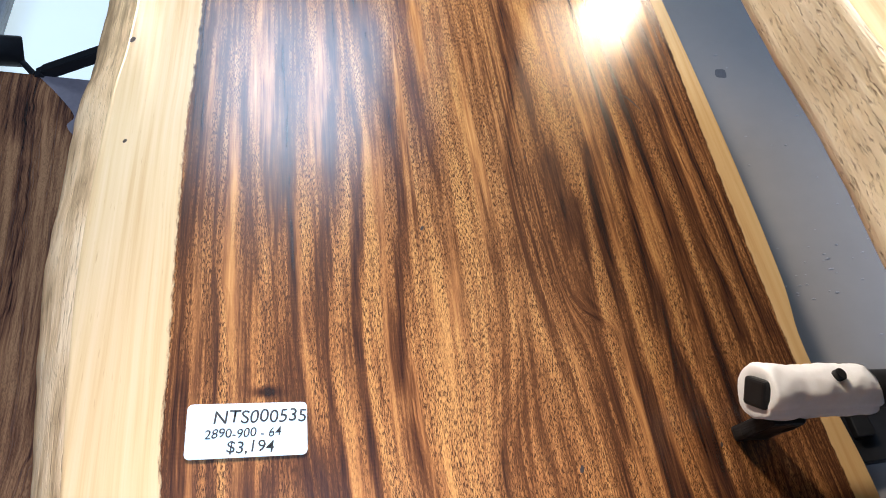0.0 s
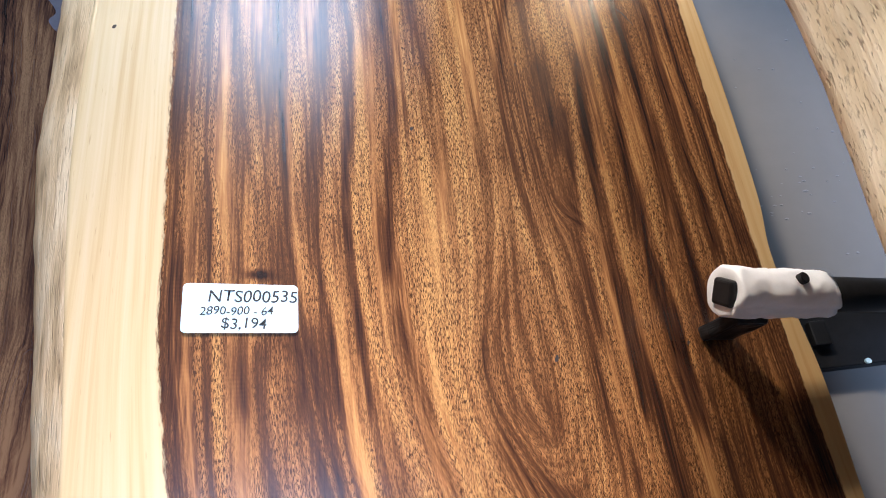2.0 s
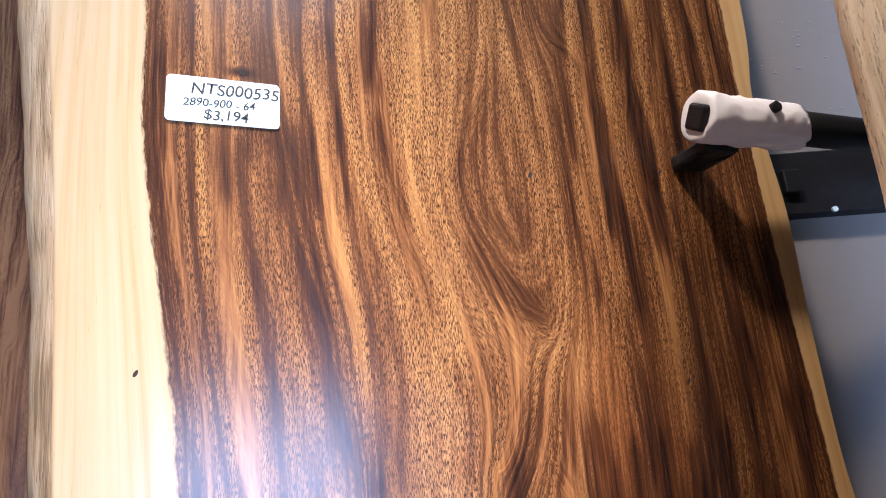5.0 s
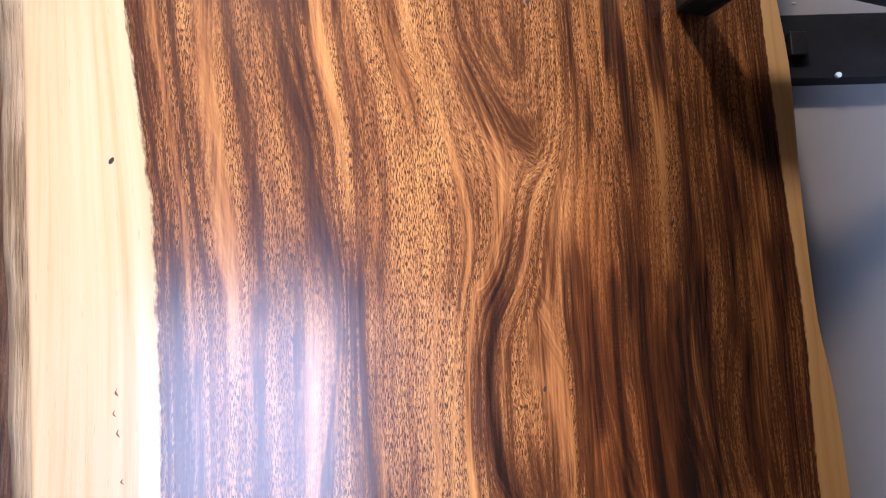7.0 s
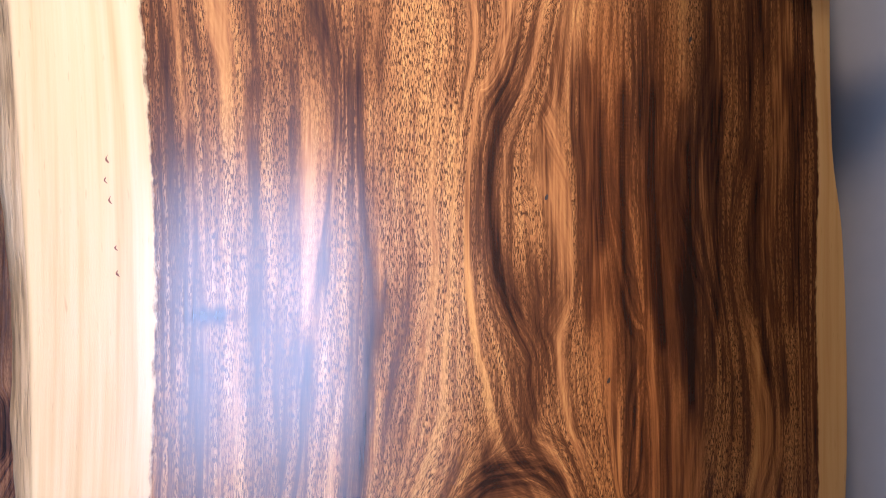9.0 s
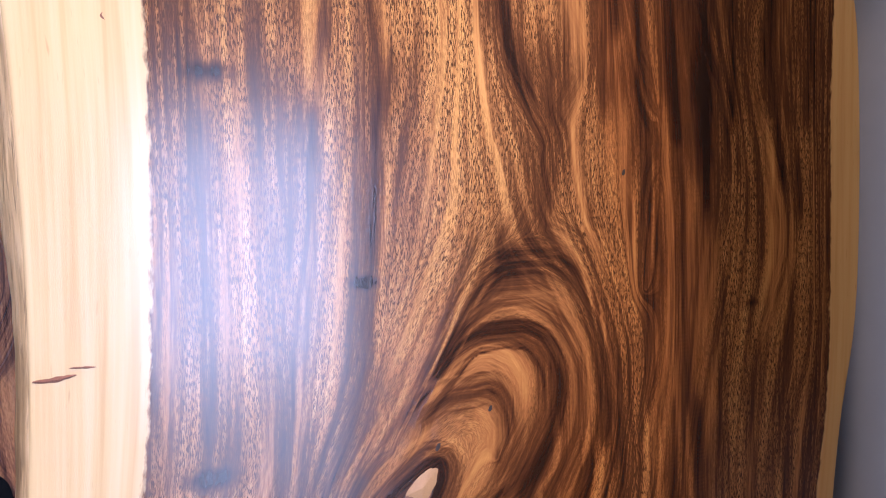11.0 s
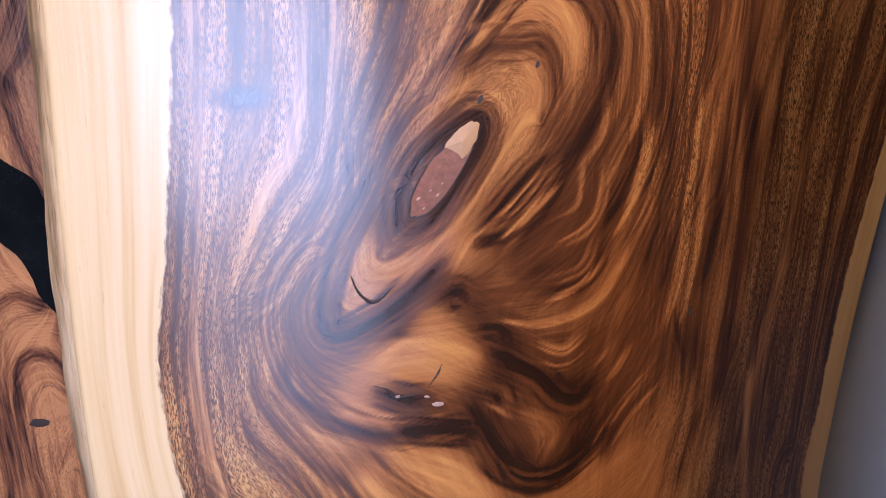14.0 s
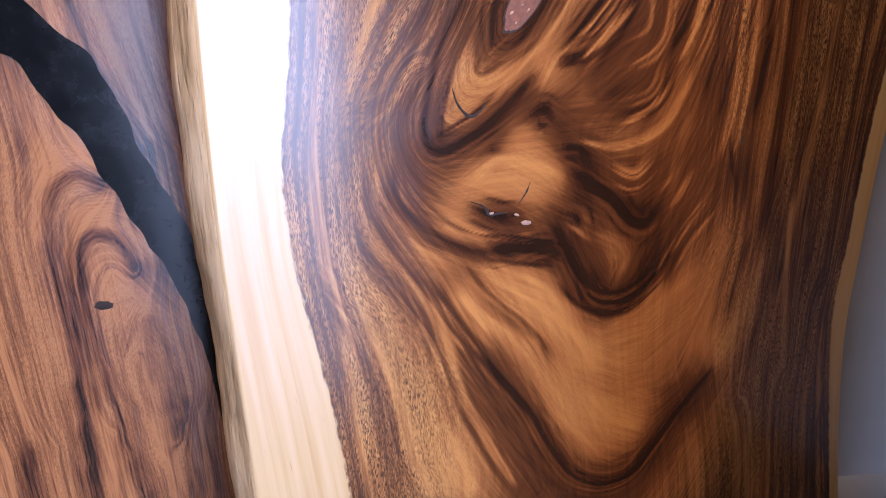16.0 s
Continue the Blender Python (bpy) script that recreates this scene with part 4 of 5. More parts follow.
figure(0.93, (-0.034, 0.672), (-0.016, 0.681), (-0.004, 0.668))
figure(0.93, (-0.076, 0.649), (-0.062, 0.647))
figure(0.93, (-0.001, 0.645), (0.020, 0.642), (0.034, 0.630))
figure(0.33, (-0.052, 0.662), (-0.022, 0.663))
figure(0.14, (-0.091, 0.627), (-0.062, 0.640), (-0.022, 0.630), (0.004, 0.617))
figure(0.48, (0.019, 0.658), (0.063, 0.648), (0.108, 0.658), (0.133, 0.688), (0.145, 0.718))
figure(0.78, (0.062, 0.666), (0.107, 0.680), (0.124, 0.714))
figure(0.93, (0.014, 0.618), (0.044, 0.601), (0.066, 0.586), (0.085, 0.564), (0.105, 0.556), (0.121, 0.569))
figure(0.63, (0.128, 0.571), (0.145, 0.592), (0.160, 0.625))
figure(0.58, (0.048, 0.617), (0.089, 0.600), (0.123, 0.624))
figure(0.97, (0.158, 0.815), (0.153, 0.782), (0.139, 0.749), (0.121, 0.722))
figure(0.53, (0.174, 0.820), (0.168, 0.772), (0.154, 0.728), (0.132, 0.698))
figure(0.48, (0.149, 0.847), (0.150, 0.820))
figure(0.63, (0.110, 0.784), (0.103, 0.736), (0.060, 0.714))
figure(0.78, (-0.162, 0.645), (-0.159, 0.621), (-0.146, 0.600), (-0.125, 0.580), (-0.102, 0.565), (-0.073, 0.554), (-0.042, 0.552), (-0.005, 0.557))
figure(0.97, (-0.006, 0.571), (0.006, 0.549), (0.018, 0.525), (0.030, 0.505), (0.042, 0.486), (0.061, 0.476), (0.085, 0.478), (0.103, 0.490), (0.122, 0.511))
figure(0.97, (-0.074, 0.561), (-0.022, 0.546), (0.005, 0.540))
figure(0.58, (0.010, 0.579), (0.027, 0.565), (0.045, 0.550))
figure(0.93, (0.007, 0.582), (0.021, 0.574), (0.027, 0.556))
figure(0.43, (0.050, 0.555), (0.081, 0.526), (0.071, 0.497))
figure(0.08, (-0.121, 0.588), (-0.098, 0.579), (-0.073, 0.572))
figure(0.38, (-0.097, 0.607), (-0.063, 0.607), (-0.022, 0.595))
figure(0.96, (-0.092, 0.601), (-0.065, 0.588), (-0.043, 0.585))
figure(0.63, (-0.199, 0.679), (-0.203, 0.644), (-0.203, 0.610), (-0.193, 0.579), (-0.173, 0.549), (-0.153, 0.517), (-0.131, 0.475))
figure(0.23, (-0.195, 0.642), (-0.194, 0.613), (-0.186, 0.586), (-0.169, 0.561))
figure(0.73, (-0.191, 0.649), (-0.188, 0.617), (-0.177, 0.591), (-0.162, 0.562), (-0.141, 0.531))
figure(0.08, (-0.177, 0.647), (-0.173, 0.620), (-0.161, 0.598), (-0.141, 0.574), (-0.111, 0.556))
figure(0.73, (-0.171, 0.639), (-0.167, 0.614), (-0.153, 0.592))
figure(0.02, (-0.199, 0.575), (-0.190, 0.550), (-0.178, 0.523), (-0.172, 0.494))
figure(0.28, (-0.074, 0.550), (-0.051, 0.528), (-0.022, 0.510), (0.006, 0.479), (0.037, 0.434))
figure(0.14, (-0.043, 0.530), (-0.011, 0.506), (0.018, 0.465))
figure(0.60, (-0.103, 0.549), (-0.079, 0.522), (-0.053, 0.493), (-0.027, 0.463), (-0.005, 0.427))
figure(0.65, (-0.124, 0.528), (-0.101, 0.488), (-0.077, 0.451))
figure(0.02, (-0.105, 0.518), (-0.076, 0.473))
figure(0.25, (-0.005, 0.458), (0.013, 0.428))
figure(0.30, (0.067, 0.447), (0.104, 0.458), (0.134, 0.484))
figure(0.66, (0.134, 0.484), (0.163, 0.529), (0.199, 0.566))
figure(0.36, (0.158, 0.439), (0.202, 0.483), (0.243, 0.540))
figure(0.58, (-0.227, 0.687), (-0.232, 0.648), (-0.234, 0.611), (-0.234, 0.572), (-0.223, 0.534), (-0.209, 0.498))
figure(0.13, (-0.217, 0.646), (-0.218, 0.603), (-0.213, 0.557), (-0.196, 0.506))
figure(0.48, (-0.209, 0.541), (-0.197, 0.512), (-0.189, 0.479))
figure(0.63, (-0.247, 0.632), (-0.249, 0.585), (-0.244, 0.539), (-0.237, 0.494))
figure(0.28, (-0.241, 0.631), (-0.242, 0.584), (-0.235, 0.537))
figure(0.68, (-0.111, 0.784), (-0.129, 0.751), (-0.148, 0.722), (-0.167, 0.698), (-0.187, 0.688))
figure(0.48, (-0.189, 0.795), (-0.195, 0.755), (-0.201, 0.714))
figure(0.23, (-0.172, 0.774), (-0.183, 0.734), (-0.192, 0.707))
figure(0.48, (-0.149, 0.793), (-0.160, 0.753), (-0.175, 0.714))
figure(0.53, (-0.213, 0.776), (-0.219, 0.724))
figure(0.86, (0.186, 0.847), (0.188, 0.781), (0.182, 0.731), (0.170, 0.679))
figure(0.49, (0.197, 0.829), (0.208, 0.790))
figure(0.82, (0.209, 0.847), (0.207, 0.780), (0.202, 0.719), (0.195, 0.654))
figure(0.49, (0.223, 0.838), (0.223, 0.754), (0.221, 0.674), (0.207, 0.607))
figure(0.80, (0.249, 0.847), (0.248, 0.779), (0.249, 0.710), (0.238, 0.650))
figure(0.35, (0.263, 0.838), (0.264, 0.778), (0.264, 0.698), (0.261, 0.612), (0.256, 0.525))
figure(0.75, (0.278, 0.848), (0.282, 0.751), (0.281, 0.657), (0.281, 0.572), (0.275, 0.521))
figure(0.32, (0.297, 0.848), (0.296, 0.767), (0.298, 0.701), (0.297, 0.607), (0.303, 0.530))
figure(0.58, (0.313, 0.818), (0.318, 0.744), (0.315, 0.665), (0.318, 0.592), (0.321, 0.513), (0.316, 0.431))
figure(0.25, (0.335, 0.828), (0.332, 0.760), (0.328, 0.710), (0.325, 0.652))
figure(0.58, (0.350, 0.838), (0.353, 0.764), (0.353, 0.697), (0.356, 0.612), (0.366, 0.505))
figure(0.28, (0.376, 0.848), (0.380, 0.774), (0.382, 0.700), (0.383, 0.628))
figure(0.60, (0.396, 0.827), (0.397, 0.762), (0.398, 0.699), (0.398, 0.632), (0.404, 0.554), (0.410, 0.469))
figure(0.58, (-0.154, 0.534), (-0.130, 0.480), (-0.115, 0.416), (-0.086, 0.349), (-0.053, 0.276))
figure(0.88, (-0.128, 0.529), (-0.095, 0.472), (-0.066, 0.428), (-0.033, 0.380), (-0.005, 0.323), (0.025, 0.276), (0.065, 0.250), (0.105, 0.249), (0.136, 0.278), (0.174, 0.320), (0.221, 0.361))
figure(0.05, (-0.093, 0.544), (-0.053, 0.514), (-0.021, 0.490), (0.013, 0.458), (0.049, 0.410))
figure(0.20, (-0.071, 0.490), (-0.020, 0.421), (0.016, 0.351), (0.063, 0.292))
figure(0.12, (0.042, 0.372), (0.074, 0.335), (0.115, 0.307))
figure(0.30, (0.027, 0.404), (0.072, 0.371), (0.127, 0.356))
figure(0.55, (-0.099, 0.546), (-0.071, 0.507), (-0.040, 0.477), (-0.014, 0.445))
figure(0.88, (0.011, 0.515), (0.032, 0.491), (0.060, 0.476), (0.089, 0.476), (0.117, 0.493), (0.145, 0.520))
figure(0.30, (0.070, 0.440), (0.121, 0.447), (0.172, 0.489))
figure(0.35, (0.125, 0.385), (0.186, 0.432))
figure(0.45, (-0.236, 0.526), (-0.226, 0.475), (-0.224, 0.418), (-0.224, 0.357))
figure(0.10, (-0.214, 0.499), (-0.206, 0.442), (-0.203, 0.368))
figure(0.50, (-0.209, 0.501), (-0.193, 0.450), (-0.185, 0.400), (-0.172, 0.325))
figure(0.02, (-0.188, 0.504), (-0.171, 0.444), (-0.153, 0.364), (-0.137, 0.311))
figure(0.05, (-0.142, 0.460), (-0.118, 0.366), (-0.095, 0.296))
figure(0.55, (-0.145, 0.506), (-0.131, 0.451), (-0.110, 0.377))
figure(0.85, (0.208, 0.629), (0.223, 0.579))
figure(0.63, (0.255, 0.593), (0.245, 0.498), (0.236, 0.430))
figure(0.14, (0.281, 0.491), (0.257, 0.418), (0.221, 0.361))
figure(0.47, (0.299, 0.588), (0.299, 0.488), (0.280, 0.384), (0.237, 0.302), (0.166, 0.219))
figure(0.17, (0.314, 0.554), (0.317, 0.464), (0.302, 0.363))
figure(0.42, (0.400, 0.372), (0.390, 0.258), (0.359, 0.142))
figure(0.52, (0.408, 0.469), (0.427, 0.333), (0.457, 0.202))
figure(0.27, (0.269, 0.260), (0.242, 0.184))

Z0, Z1 = 0.0, 2.89
slab_l = along((0, -0.315), (0.4, -0.306), (0.6, -0.305), (0.76, -0.298), (0.93, -0.286), (1.1, -0.285), (1.25, -0.292), (1.4, -0.302), (1.56, -0.313), (1.82, -0.336), (2.05, -0.336), (2.22, -0.327), (2.9, -0.32))
slab_r = along((0, 0.52), (0.2, 0.475), (0.35, 0.452), (0.46, 0.452), (0.6, 0.458), (0.77, 0.476), (0.9, 0.500), (1.05, 0.505), (1.2, 0.500), (1.3, 0.486), (1.45, 0.484), (1.6, 0.488), (1.75, 0.475), (1.86, 0.49), (2.1, 0.50), (2.4, 0.502), (2.9, 0.50))
sap_l = along((0, -0.20), (0.39, -0.227), (0.56, -0.248), (0.65, -0.251), (0.74, -0.236), (0.92, -0.213), (1.16, -0.204), (1.38, -0.215), (1.42, -0.22), (1.63, -0.249), (1.765, -0.253), (2.0, -0.257), (2.23, -0.252), (2.9, -0.25))
sap_r = along((0, 0.50), (0.34, 0.425), (0.5, 0.425), (0.65, 0.433), (0.85, 0.458), (1.15, 0.459), (1.29, 0.464), (1.47, 0.456), (1.76, 0.451), (2.1, 0.462), (2.4, 0.474), (2.9, 0.475))
for line_z in (sap_l, sap_r):
    zz = np.linspace(Z0, Z1, 900)
    edge = line_z(zz)
    s = 1 if line_z is sap_l else -1
    GRAIN.append(((float(np.mean(edge)), 0.8), np.stack([edge + 0.004 * s, zz], -1)))
    GRAIN.append(((float(np.mean(edge)) + 0.02 * s, 0.45 if s > 0 else 0.7), np.stack([edge + 0.016 * s, zz], -1)))
long_lines = [g for g in GRAIN if np.ptp(g[1][:, 1]) > 0.7 and g[1][:, 1].max() < 2.6]
for vals, pts in long_lines:
    top = pts[pts[:, 1].argmax()]
    zz = np.linspace(top[1], Z1, 300)
    GRAIN.append((vals, np.stack([top[0] + 0.0 * zz, zz], -1)))
NX, NZ = 520, 1500
X0, X1 = -0.34, 0.52
across_f = spread(GRAIN, X0, X1, Z0, Z1, NX, NZ, 0, -0.34, 0.50)
dark_f = spread(GRAIN, X0, X1, Z0, Z1, NX, NZ, 1, 0.6, 0.6)
dark_f = draw_bands(relax(dark_f, np.zeros_like(dark_f, bool), 50) * 0.78 + 0.07, X0, X1, Z0, Z1)
gx, gz = np.meshgrid(np.linspace(X0, X1, dark_f.shape[1]), np.linspace(Z0, Z1, dark_f.shape[0]))
for kx, kz, ka, kd in ((-0.168, 1.713, 0.010, 0.9), (-0.163, 1.136, 0.014, 0.7), (-0.177, 0.840, 0.016, 0.7), (-0.055, 0.977, 0.009, 0.9), (0.346, 0.929, 0.010, 0.4), (-0.262, 1.165, 0.006, 0.9)):
    dark_f = dark_f + kd * np.exp(-((gx - kx) / ka) ** 2 - ((gz - kz) / (ka * 0.45)) ** 2)
across = sample(across_f, X0, X1, Z0, Z1)
darkness = sample(dark_f, X0, X1, Z0, Z1)


def calm_zone(x, z):
    """Smooth, almost poreless figure round the big knot and the crotch below it, and in the upper eye."""
    def zone(cx, cz, a, b):
        return np.clip(1.6 - 1.6 * (((x - cx) / a) ** 2 + ((z - cz) / b) ** 2), 0, 1)
    return 0.85 * np.maximum.reduce([zone(0.03, 0.58, 0.23, 0.26), zone(0.06, 0.36, 0.22, 0.32), zone(0.05, 0.80, 0.14, 0.19) * 0.55, zone(-0.10, 0.60, 0.10, 0.12) * 0.7, zone(0.19, 1.25, 0.035, 0.25) * 0.6, zone(0.26, 0.9, 0.05, 0.6) * 0.6])


slab = thing("live_edge_slab", pose(0, 0, 0), "tall lacquered live-edge wood slab with dark figured heartwood and cream sapwood", "wood slab", "standing slabs")
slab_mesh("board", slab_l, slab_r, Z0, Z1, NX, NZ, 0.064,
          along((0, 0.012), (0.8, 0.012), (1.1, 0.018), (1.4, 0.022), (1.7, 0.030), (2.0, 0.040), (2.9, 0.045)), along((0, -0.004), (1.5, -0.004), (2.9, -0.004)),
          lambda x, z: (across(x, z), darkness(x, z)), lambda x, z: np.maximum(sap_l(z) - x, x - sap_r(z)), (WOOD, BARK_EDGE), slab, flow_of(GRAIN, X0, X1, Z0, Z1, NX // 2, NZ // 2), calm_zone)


def sliver(pts, width, mat, name, parent, lift=0.0007):
    """A thin crack or stain that follows the points on the front of the slab."""
    c = smooth_curve(pts, 6)
    bm = bmesh.new()
    rows = []
    for i, (x, z) in enumerate(c):
        t = c[min(i + 1, len(c) - 1)] - c[max(i - 1, 0)]
        t = t / (np.linalg.norm(t) + 1e-9)
        w = width * (0.15 + math.sin(math.pi * (i + 0.3) / (len(c) - 0.4)) * (0.7 + 0.6 * noise.noise((x * 300, z * 300, 1.0))))
        rows.append([bm.verts.new((x - t[1] * w * s, -lift * (1 if s == 0 else 0.4), z + t[0] * w * s)) for s in (-1, 0, 1)])
    for a, b in zip(rows, rows[1:]):
        bm.faces.new((a[0], a[1], b[1], b[0]))
        bm.faces.new((a[1], a[2], b[2], b[1]))
    bmesh.ops.recalc_face_normals(bm, faces=bm.faces)
    return part(name, bm, mat, parent)


def patch(cx, cz, a, b, turn, mat, name, parent, lift=0.0006, lo=0.0, hi=1.0):
    """A ragged oval on the front of the slab; lo and hi cut it along its length."""
    bm = bmesh.new()
    n = 40
    ring = []
    for i in range(n):
        t = 2 * math.pi * i / n
        k = 1 + 0.16 * noise.noise((math.cos(t) * 2 + cx * 50, math.sin(t) * 2, cz * 9)) + 0.06 * noise.noise((math.cos(t) * 9, math.sin(t) * 9, cz))
        u = max(min(math.cos(t), 2 * hi - 1 + 0.12 * noise.noise((t * 9, 0, 0))), 2 * lo - 1 + 0.2 * noise.noise((t * 7, 3, 0))) * a * k
        v = math.sin(t) * b * k
        c, s = math.cos(radians(turn)), math.sin(radians(turn))
        ring.append(bm.verts.new((cx + u * c - v * s, -lift * 0.3, cz + u * s + v * c)))
    mid = bm.verts.new((sum(v.co.x for v in ring) / n, -lift, sum(v.co.z for v in ring) / n))
    for i in range(n):
        bm.faces.new((ring[i], ring[(i + 1) % n], mid))
    bmesh.ops.recalc_face_normals(bm, faces=bm.faces)
    return part(name, bm, mat, parent)


patch(-0.030, 0.779, 0.0425, 0.0135, 52, CRACK, "knot_rim", slab, 0.0005)
patch(-0.030, 0.779, 0.040, 0.0125, 52, INCLUSION, "knot_inclusion", slab, 0.0012)["label"] = "reddish bark inclusion in the knot"
patch(-0.014, 0.802, 0.020, 0.010, 52, SAPPATCH, "knot_wood", slab, 0.0018, 0.25)
sliver([(-0.106, 0.703), (-0.101, 0.689), (-0.091, 0.679), (-0.082, 0.681), (-0.074, 0.689)], 0.0016, CRACK, "crack", slab)
sliver([(-0.092, 0.605), (-0.078, 0.598), (-0.073, 0.590), (-0.063, 0.590), (-0.055, 0.590)], 0.0016, CRACK, "crack", slab)
sliver([(-0.031, 0.615), (-0.035, 0.606), (-0.043, 0.596)], 0.0010, CRACK, "crack", slab)
patch(-0.035, 0.577, 0.0055, 0.0022, -8, BARKFLECK, "bark_fleck", slab, 0.0012)
patch(-0.071, 0.591, 0.0024, 0.0015, 0, BARKFLECK, "bark_fleck", slab, 0.0012)
patch(-0.045, 0.586, 0.0026, 0.0012, -20, BARKFLECK, "bark_fleck", slab, 0.0012)
sliver([(-0.284, 0.926), (-0.272, 0.926), (-0.258, 0.928)], 0.0022, INCLUSION, "stain", slab)
sliver([(-0.262, 0.933), (-0.246, 0.932)], 0.001, INCLUSION, "stain", slab)
for cx, cz, a in ((0.0, 1.9, 0.0032), (0.131, 1.626, 0.004), (0.303, 1.641, 0.003), (0.291, 1.399, 0.003), (0.152, 2.019, 0.002), (0.002, 0.835, 0.0035), (0.051, 0.861, 0.003), (0.227, 0.627, 0.004), (0.126, 1.235, 0.003), (-0.246, 1.431, 0.003), (0.192, 1.062, 0.003), (-0.315, 1.992, 0.003), (-0.324, 2.146, 0.005)):
    patch(cx, cz, a, a * 0.55, 65, CRACK, "pin_knot", slab, 0.0005)

for x, z, h in ((-0.236, 1.256, 0.006), (-0.237, 1.240, 0.005), (-0.234, 1.226, 0.006), (-0.230, 1.190, 0.004), (-0.229, 1.172, 0.005)):
    sliver([(x, z), (x - 0.001, z - h * 0.5), (x + 0.001, z - h)], 0.0007, INCLUSION, "resin_tick", slab, 0.0004)
sliver([(0.335, 2.160), (0.349, 2.152), (0.365, 2.130)], 0.0016, CRACK, "bark_pocket", slab, 0.0004)
for x, z, a in ((-0.050, 0.760, 0.0022), (-0.040, 0.766, 0.0016), (-0.034, 0.762, 0.0018), (-0.046, 0.752, 0.0014), (-0.030, 0.771, 0.0014)):
    patch(x, z, a, a * 0.5, 40, BARKFLECK, "bark_fleck", slab, 0.0022)


# ---- price label stuck on the slab ----
label_m = pose(-0.1825, -0.0012, 1.679, 90, 0.4, 0)
tag = thing("price_label", label_m, "white rounded paper label with handwritten black numbers", "label")
bm = bmesh.new()
ring = []
for cx, cy, a0 in ((0.0460, 0.0190, 0), (-0.0460, 0.0190, 90), (-0.0460, -0.0190, 180), (0.0460, -0.0190, 270)):
    for i in range(7):
        a = radians(a0 + 15 * i)
        ring.append((cx + 0.0045 * math.cos(a), cy + 0.0045 * math.sin(a)))
top, low = [bm.verts.new((x, y, 0.0006)) for x, y in ring], [bm.verts.new((x, y, 0.0)) for x, y in ring]
bm.faces.new(top)
bm.faces.new(low[::-1])
for i in range(len(ring)):
    j = (i + 1) % len(ring)
    bm.faces.new((low[i], low[j], top[j], top[i]))
part("card", bm, CARD, tag)


def writing(text, size, x, y, parent, shear=0.12):
    cu = bpy.data.curves.new("writing", "FONT")
    cu.body, cu.size, cu.align_x, cu.shear, cu.offset = text, size, "CENTER", shear, 0.00006
    ob = bpy.data.objects.new("writing", cu)
    scene.collection.objects.link(ob)
    me = bpy.data.meshes.new_from_object(ob.evaluated_get(bpy.context.evaluated_depsgraph_get()))
    bpy.data.objects.remove(ob)
    for v in me.vertices:
        v.co.z = 0.0009
        v.co.y += 0.0006 * math.sin(v.co.x * 260 + x * 90)
    me.materials.append(INK)
    w = new("writing", me)
    w.parent = parent
    w.location = (x, y, 0)
    return w


writing("NTS000535", 0.0165, 0.010, 0.006, tag)
writing("2890-900 - 64", 0.0112, -0.004, -0.0065, tag)
writing("$3,194", 0.0145, 0.002, -0.0195, tag)

# ---- brown river slab behind ----
LB = pose(0, 0.36, 0)
slab_b = thing("river_slab", LB, "brown wood slab with a black epoxy river leaning on the wall", "wood slab", "standing slabs")
GRAIN_B = []


def grain_b(across, dark, *pts):
    curve = smooth_curve(pts, 60)
    GRAIN_B.append(((across, dark), curve))
    if dark > 0.75:
        t = np.gradient(curve, axis=0)
        t = t / (np.linalg.norm(t, axis=1)[:, None] + 1e-9)
        side = np.stack([-t[:, 1], t[:, 0]], -1)
        GRAIN_B.append(((None, 0.25), (curve + 0.010 * side)[20:-20]))
        GRAIN_B.append(((None, 0.35), (curve - 0.014 * side)[20:-20]))


for i in range(9):
    x = -1.0 + 0.095 * i
    grain_b(x, (0.3, 0.8, 0.4, 0.6)[i % 4], (x - 0.02, 2.4), (x + 0.02, 2.0), (x - 0.01, 1.6), (x + 0.03, 1.2), (x + 0.02, 0.95))
grain_b(-0.50, 0.35, (-0.53, 2.4), (-0.49, 2.0), (-0.47, 1.75), (-0.50, 1.5), (-0.46, 1.2))
grain_b(-0.45, 0.8, (-0.47, 2.4), (-0.45, 2.1), (-0.44, 1.85), (-0.425, 1.7), (-0.44, 1.5), (-0.42, 1.2), (-0.40, 0.95))
grain_b(-0.42, 0.4, (-0.40, 2.3), (-0.40, 1.8), (-0.39, 1.3))
# cathedral figure round the eye below
grain_b(-0.47, 0.95, (-0.51, -0.02), (-0.478, 0.38), (-0.478, 0.50), (-0.465, 0.575), (-0.435, 0.605), (-0.405, 0.590))
grain_b(-0.455, 0.35, (-0.465, 0.30), (-0.462, 0.42), (-0.458, 0.50), (-0.440, 0.56), (-0.41, 0.57))
grain_b(-0.445, 0.95, (-0.42, -0.02), (-0.447, 0.32), (-0.455, 0.43), (-0.447, 0.505), (-0.425, 0.530), (-0.400, 0.515), (-0.385, 0.47))
grain_b(-0.43, 0.25, (-0.42, 0.25), (-0.435, 0.36), (-0.432, 0.44), (-0.415, 0.48), (-0.395, 0.44))
grain_b(-0.41, 0.8, (-0.375, 0.22), (-0.385, 0.32), (-0.392, 0.38), (-0.387, 0.41), (-0.375, 0.36), (-0.362, 0.25))
for x, d in ((-0.60, 0.3), (-0.56, 0.55), (-0.53, 0.25), (-0.46, 0.3), (-0.40, 0.3), (-0.36, 0.45)):
    grain_b(x, d, (x - 0.01, -0.02), (x + 0.005, 0.12), (x + 0.01, 0.26))
grain_b(-0.40, 0.2, (-0.40, 0.2), (-0.41, 0.3), (-0.41, 0.36))
grain_b(-0.39, 0.85, (-0.41, 0.85), (-0.395, 0.76), (-0.372, 0.68), (-0.350, 0.62))
